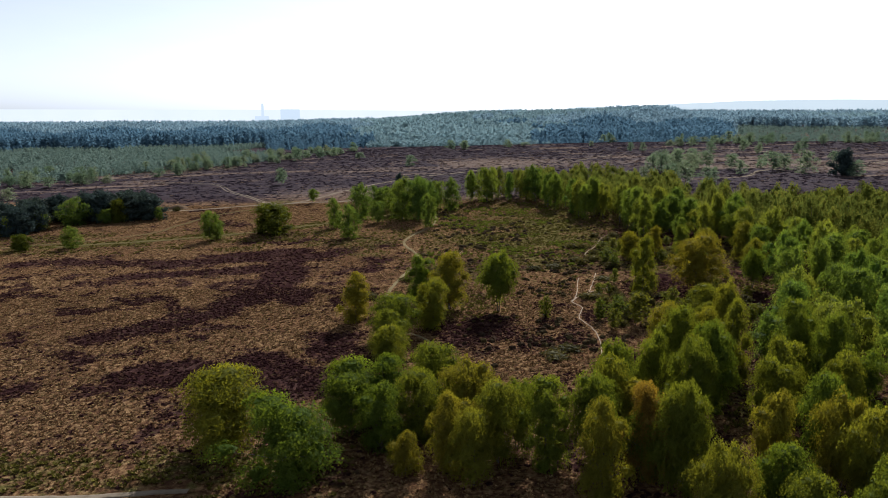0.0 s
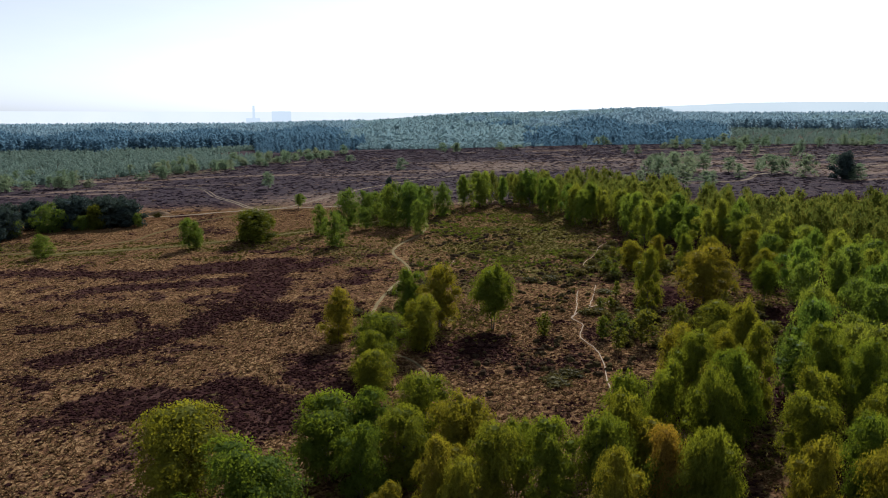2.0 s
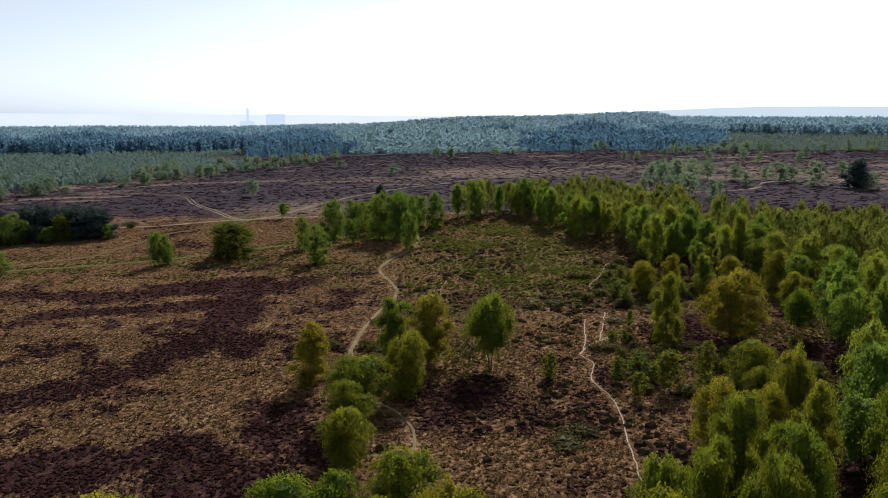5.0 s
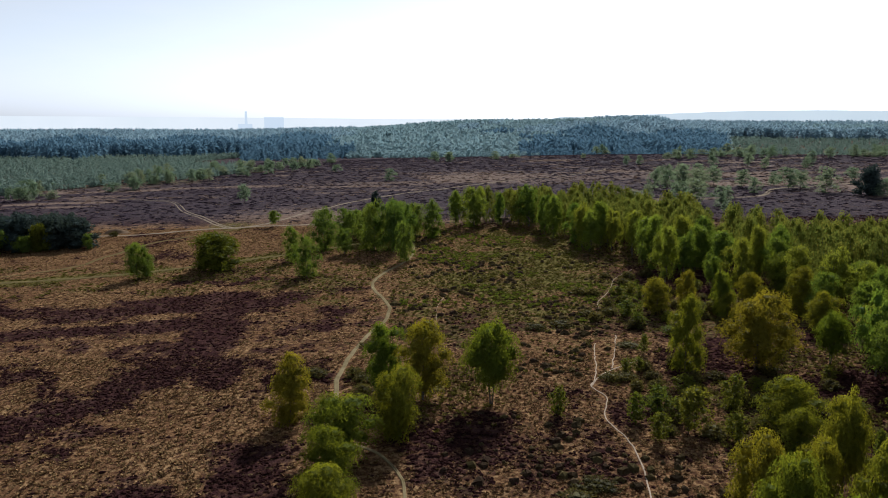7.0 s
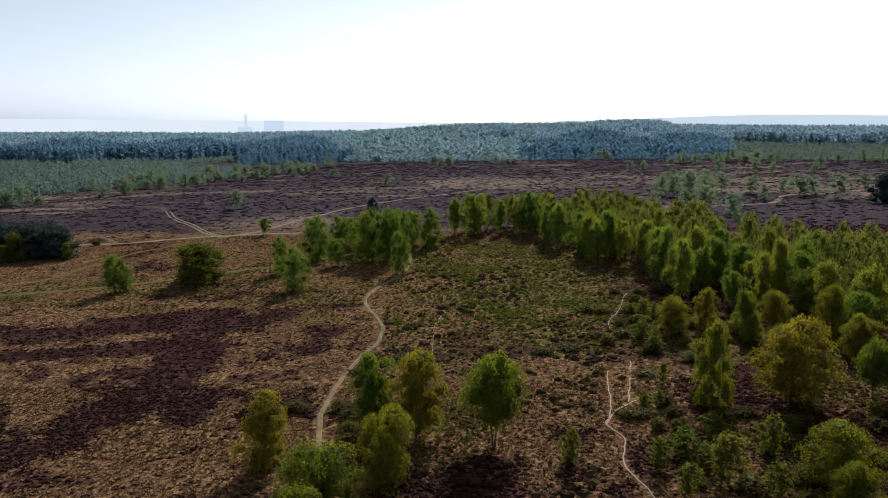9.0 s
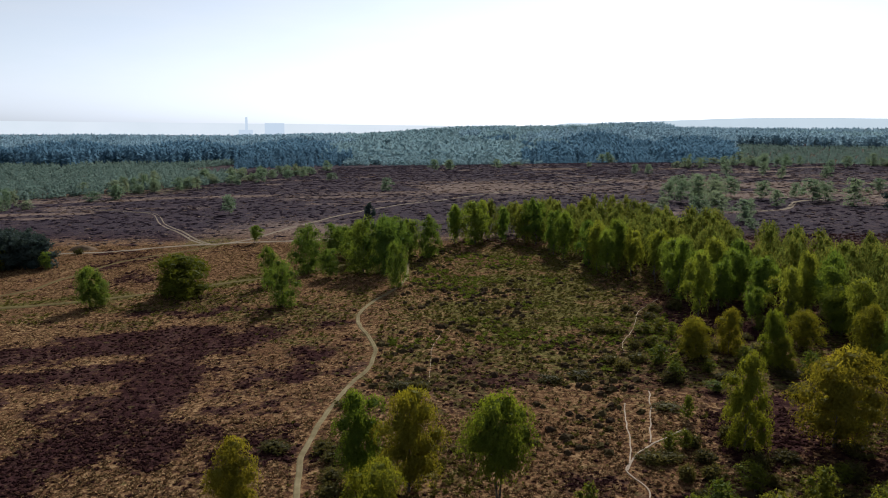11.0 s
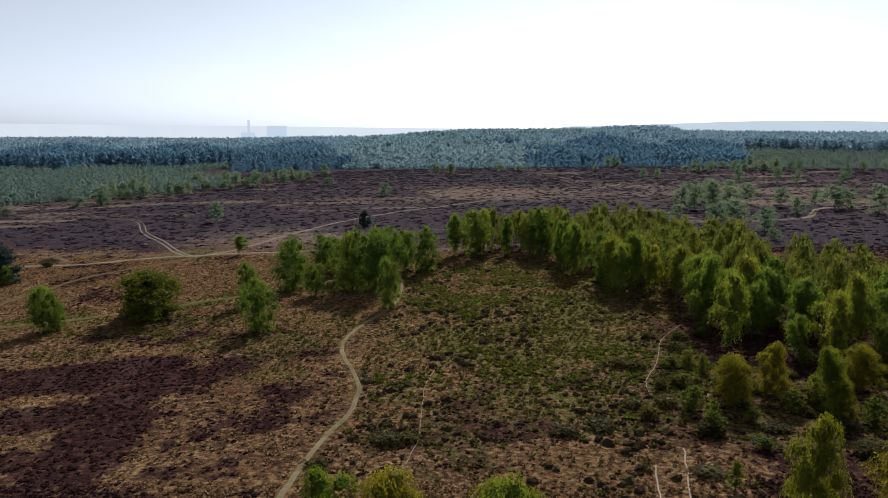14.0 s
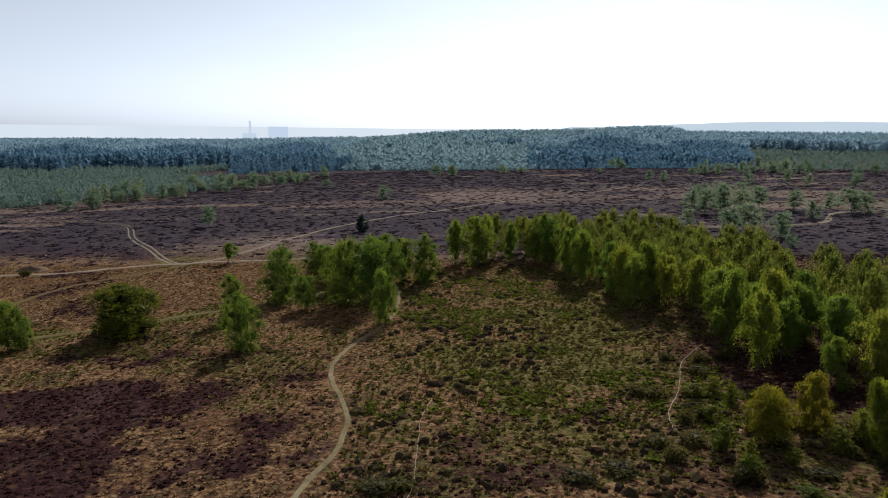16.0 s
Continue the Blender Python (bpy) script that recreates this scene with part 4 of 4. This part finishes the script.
planted_wood(WOOD_EAST, 5.8, mid_birch, 7.0, 11.0, 4.0, 5.8, "birches of the east wood", 2, taken)
planted_wood(WOOD_FRONT, 5.6, near_birch, 7.2, 10.6, 3.8, 5.4, "birches of the front wood", 3, taken)


def deep_wood(specs):
    """The depth of the wood, joined: trunks in one mesh, leaves in another."""
    root = tagged(new("birch_wood"), "dense green birch woodland behind its edge trees", "woodland", kind="stuff")
    for name, mat in (("trunk", BIRCH_BARK), ("crown", WOOD_LEAF)):
        vs, fs, base = [], [], 0
        for src, x, y, h, w, turn in specs:
            me = [c for c in src.children if c.name.startswith(name)][0].data
            co = np.empty(len(me.vertices) * 3)
            me.vertices.foreach_get("co", co)
            co = co.reshape(-1, 3)
            sx, sz, c, s = w / src["width"], h / src["height"], math.cos(turn), math.sin(turn)
            z = float(ground_z(x, y)) - 0.05
            vs.append(np.c_[(co[:, 0] * c - co[:, 1] * s) * sx + x, (co[:, 0] * s + co[:, 1] * c) * sx + y, co[:, 2] * sz + z])
            idx = np.empty(len(me.loops), int)
            me.loops.foreach_get("vertex_index", idx)
            fs.append(idx.reshape(-1, 4) + base)
            base += len(co)
        tagged(part("wood_" + name + "s", mesh_of("wood_" + name + "s", np.concatenate(vs), np.concatenate(fs), mat), root), kind="stuff")


deep_wood(DEEP)

# young growth and shrubs between trail and wood
sap = random.Random(5)
row_of(sapling, ((30.0, 112.6, 4.5, 2.6), (23.6, 107, 5.2, 3.6), (18.4, 109.6, 3.5, 2.2), (19.6, 104.7, 3.3, 2.1), (21.6, 112.7, 3.2, 3.2), (27.7, 104.6, 3.3, 2.2), (20.6, 125.4, 2.2, 1.8), (22.4, 125.8, 2.2, 1.8),
                 (26.6, 146.4, 2.6, 2.2), (23.2, 110.4, 2.6, 2.4)), group="young birches by the trail")
for k in range(34):
    x, y = sap.uniform(24, 46), sap.uniform(96, 172)
    if (25 < x < 42 and 120 < y < 131) or (x < 34 and y < 114):
        continue
    plant(sapling[k % 2], x, y, sap.uniform(1.4, 3.2), sap.uniform(1.4, 3.0), sap.uniform(0, 6), "", "young birches by the trail")
plant(sapling[0], 10.4, 112.0, 3.6, 1.9, 0.3, "slim young birch standing in dry grass")
for k in range(70):
    x, y = sap.uniform(17, 44), sap.uniform(92, 185)
    if to_line(np.array(x), np.array(y), TRAIL) < 1.6 or to_line(np.array(x), np.array(y), TRAIL_FORK) < 1.6 or to_line(np.array(x), np.array(y), TRAIL_FAR) < 1.4 or x < 19 + 2 * math.sin(y / 5):
        continue
    plant(shrubs[k % 2], x, y, sap.uniform(0.7, 1.7), sap.uniform(1.6, 3.8), sap.uniform(0, 6), "", "shrubs by the wood")
row_of(shrubs, ((-20, 126.5, 1.1, 3.4), (-14.6, 126, 1.3, 2.6), (-13.2, 123.5, 1.2, 2.8), (-14.2, 138.5, 1, 2.8), (-8, 144.5, 1, 4), (-6, 145.2, 0.9, 3), (-12.4, 128.5, 1.2, 2.6), (-12.6, 119.5, 1.3, 3),
                (-12.2, 116, 1.3, 3), (-9.5, 113, 1.2, 3), (11, 146, 1, 3.6), (15, 148, 1, 4), (10, 92.5, 0.9, 4), (12, 95, 0.9, 3.6), (18.2, 123, 1, 3), (20, 123.2, 1, 3.4)), group="shrubs on the heath")


def earth_mound(x, y, width, height):
    g = np.random.default_rng(17)
    rings, sides, verts, faces = 7, 20, [], []
    for k in range(rings):
        q = k / (rings - 1)
        for m in range(sides):
            a = 6.283 * m / sides
            rr = width / 2 * q * (1 + 0.18 * math.sin(2 * a + 1) + 0.08 * g.normal())
            px, py = x + rr * math.cos(a) * 1.25, y + rr * math.sin(a)
            verts.append((px, py, float(ground_z(px, py)) - 0.1 + height * max(math.cos(q * 1.57), 0.0) ** 1.4 + 0.06 * g.normal()))
    for k in range(rings - 1):
        for m in range(sides):
            faces.append((k * sides + m, k * sides + (m + 1) % sides, (k + 1) * sides + (m + 1) % sides, (k + 1) * sides + m))
    tagged(new("earth_mound", soften(mesh_of("earth_mound", verts, faces, MOUND))), "grassy earth mound beside the gravel track", "mound")


earth_mound(-107, 257.5, 6.5, 1.5)
plant(shrubs[0], -104.5, 250.8, 1.6, 2.6, 0.4, "dark shrub beside the gravel track")
for ob in MODELS:
    for o in (*ob.children_recursive, ob):
        bpy.data.objects.remove(o)

# ---- far woods ----
def far_tree(rng, sprays, size, profile):
    """A far tree, 1 high, of leafy boughs about its axis; profile gives the reach at a height."""
    verts, faces = [], []
    for k in range(sprays):
        z = 0.03 + 0.9 * (k + rng.uniform(0, 1)) / sprays
        a = 2.4 * k + rng.uniform(-0.5, 0.5)
        reach = profile(z)
        o = reach * rng.uniform(0.4, 0.9)
        c = np.array([o * math.cos(a), o * math.sin(a), z])
        out = np.array([math.cos(a), math.sin(a), 0.5]) + np.array([rng.uniform(-0.6, 0.6) for _ in range(3)])
        out /= np.linalg.norm(out)
        side = np.cross(out, (0.0, 0.0, 1.0))
        side /= np.linalg.norm(side) + 1e-6
        up = np.cross(side, out)
        w, h = (reach * 0.4 + 0.03) * rng.uniform(0.8, 1.2), size * rng.uniform(0.8, 1.25)
        base = len(verts)
        verts += [tuple(c - side * w * 0.8 - up * h * 0.5), tuple(c + side * w * rng.uniform(0.2, 1) - up * h), tuple(c + side * w + up * h * 0.4), tuple(c - side * w * rng.uniform(0, 0.6) + up * h * 1.2)]
        faces += [(base, base + 1, base + 2), (base, base + 2, base + 3)]
    return np.array(verts), np.array(faces)


firs = [far_tree(py_rng, 20, 0.085, lambda z: 0.22 * (1.05 - z) ** 0.8 + 0.01) for _ in range(8)]
balls = [far_tree(py_rng, 20, 0.095, lambda z: 0.36 * math.sin(math.pi * min(z + 0.08, 1)) ** 0.6) for _ in range(8)]


def polar_area(seed, n, a0, a1, r0, r1):
    g = np.random.default_rng(seed)
    a = np.radians(g.uniform(a0, a1, n))
    r = np.sqrt(g.uniform(r0 * r0, r1 * r1, n))
    return np.c_[r * np.sin(a), r * np.cos(a)], np.degrees(a), r, g


def forest(name, xy, h0, h1, slim, templates, mat, label, g):
    h = g.uniform(h0, h1, len(xy)) * (0.4 + 0.6 * smooth(690, 790, np.hypot(xy[:, 0], xy[:, 1])) if h0 > 6 else 1.0)
    ob = scatter(name, templates, xy, h * slim * g.uniform(0.8, 1.25, len(xy)), h, mat, label, "woodland")
    soften(ob.data)
    return ob


xy, a, r, g = polar_area(1, 19000, -42, 34, 700, 1240)
mass = fbm(xy[:, 0], xy[:, 1], 160, 15, 3)
ragged = 5 * (fbm(xy[:, 0], xy[:, 1], 70, 33, 3) - 0.5)
conifer_here = (mass < 0.5) | (a + ragged < -9) | ((a + ragged > 4) & (a + 0.3 * ragged < 16.5) & (r + 20 * ragged < 900))
young_here = ((a > 18) & (a < 28) & (r < 1060)) | ((a < -16) & (r < 800 + 30 * np.sin(a)))
near_side = r < 960 + 60 * np.sin(a * 0.9)
forest("conifer_forest", xy[conifer_here & ~young_here & near_side], 13, 16, 1.25, firs, HAZED_CONIFER, "conifer forest on the far ridge, foliage tinted haze blue", g)
forest("upper_forest", xy[conifer_here & ~young_here & ~near_side], 13, 16, 1.25, firs, HAZED_FAR_CONIFER, "conifer forest on the ridge top, coloured pale for haze", g)
forest("broadleaf_forest", xy[~conifer_here & ~young_here], 9, 15, 1.2, balls, HAZED_BROADLEAF, "broadleaf wood on the far slope, green tinted for haze", g)
xy, a, r, g = polar_area(2, 7500, -40, -15, 440, 800)
keep = (a < -17 + 2.5 * np.sin(r / 40)) & (r > 445 + 4 * (a + 30))
forest("young_plantation", xy[keep], 2.5, 5.0, 1.7, firs, HAZED_PLANTATION, "young conifer plantation below the ridge, green paled for haze", g)
xy, a, r, g = polar_area(4, 3200, 17.6, 29, 740, 1060)
keep = np.abs(a - 21.9 - (r - 798) * 0.0065) > 0.05
forest("young_plantation", xy[keep], 2.0, 4.5, 1.7, firs, HAZED_PLANTATION, "young conifers on the far slope, green paled for haze", g)
xy, a, r, g = polar_area(3, 5200, 2, 34, 1240, 1850)
forest("ridge_wood", xy, 7, 12, 1.3, firs, HAZED_FAR_CONIFER, "mixed wood on the rear ridge, coloured pale for haze", g)

# ---- the far distance ----
def backdrop(name, mat, label, R, degrees, heights, rough):
    az = np.radians(np.linspace(degrees[0], degrees[-1], 120))
    d = np.degrees(az)
    top = np.interp(d, degrees, heights) + rough * (fbm(d, d * 0, 5, 19, 3) - 0.5)
    lower = np.c_[R * np.sin(az), R * np.cos(az), np.full(len(az), -60.0)]
    upper = np.c_[R * np.sin(az), R * np.cos(az), top]
    n = len(az)
    f = np.array([(k, k + 1, n + k + 1, n + k) for k in range(n - 1)])
    tagged(new(name, mesh_of(name, np.concatenate([lower, upper]), f, mat)), label, "backdrop", kind="structure")


backdrop("backdrop", DISTANCE, "distant plain as a sheet glowing in pale haze colour", 4850, (-50, -12, -5, 10, 45), (54, 52, 50, 52, 40), 1.5)
backdrop("backdrop_hills", HILLS, "distant hills as a sheet glowing in pale haze blue", 4700, (4, 7, 10, 14, 18, 24, 30, 45), (20, 68, 74, 88, 100, 108, 103, 95), 8)


def power_station():
    root = tagged(new("power_station"), "distant power station with tall chimney, glowing in haze colour", "power station")
    cx, cy = -1250.0, 4350.0
    pts = [(cx, cy, z) for z in (-40, 0, 40, 86)]
    v, f = tube(pts, [9, 8, 7, 6], 12)
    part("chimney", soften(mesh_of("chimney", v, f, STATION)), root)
    def block(name, x0, x1, z1):
        bm = bmesh.new()
        bmesh.ops.create_cube(bm, size=1)
        bmesh.ops.scale(bm, vec=(x1 - x0, 40, z1 + 40), verts=bm.verts)
        bmesh.ops.translate(bm, vec=((x0 + x1) / 2, cy, (z1 - 40) / 2), verts=bm.verts)
        bmesh.ops.bevel(bm, geom=bm.edges, offset=1.5, segments=1, affect="EDGES")
        me = bpy.data.meshes.new(name)
        bm.to_mesh(me)
        bm.free()
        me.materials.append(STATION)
        part(name, me, root)
    block("boiler_house", cx + 108, cx + 210, 54)
    block("turbine_hall", cx - 40, cx + 30, 16)


power_station()
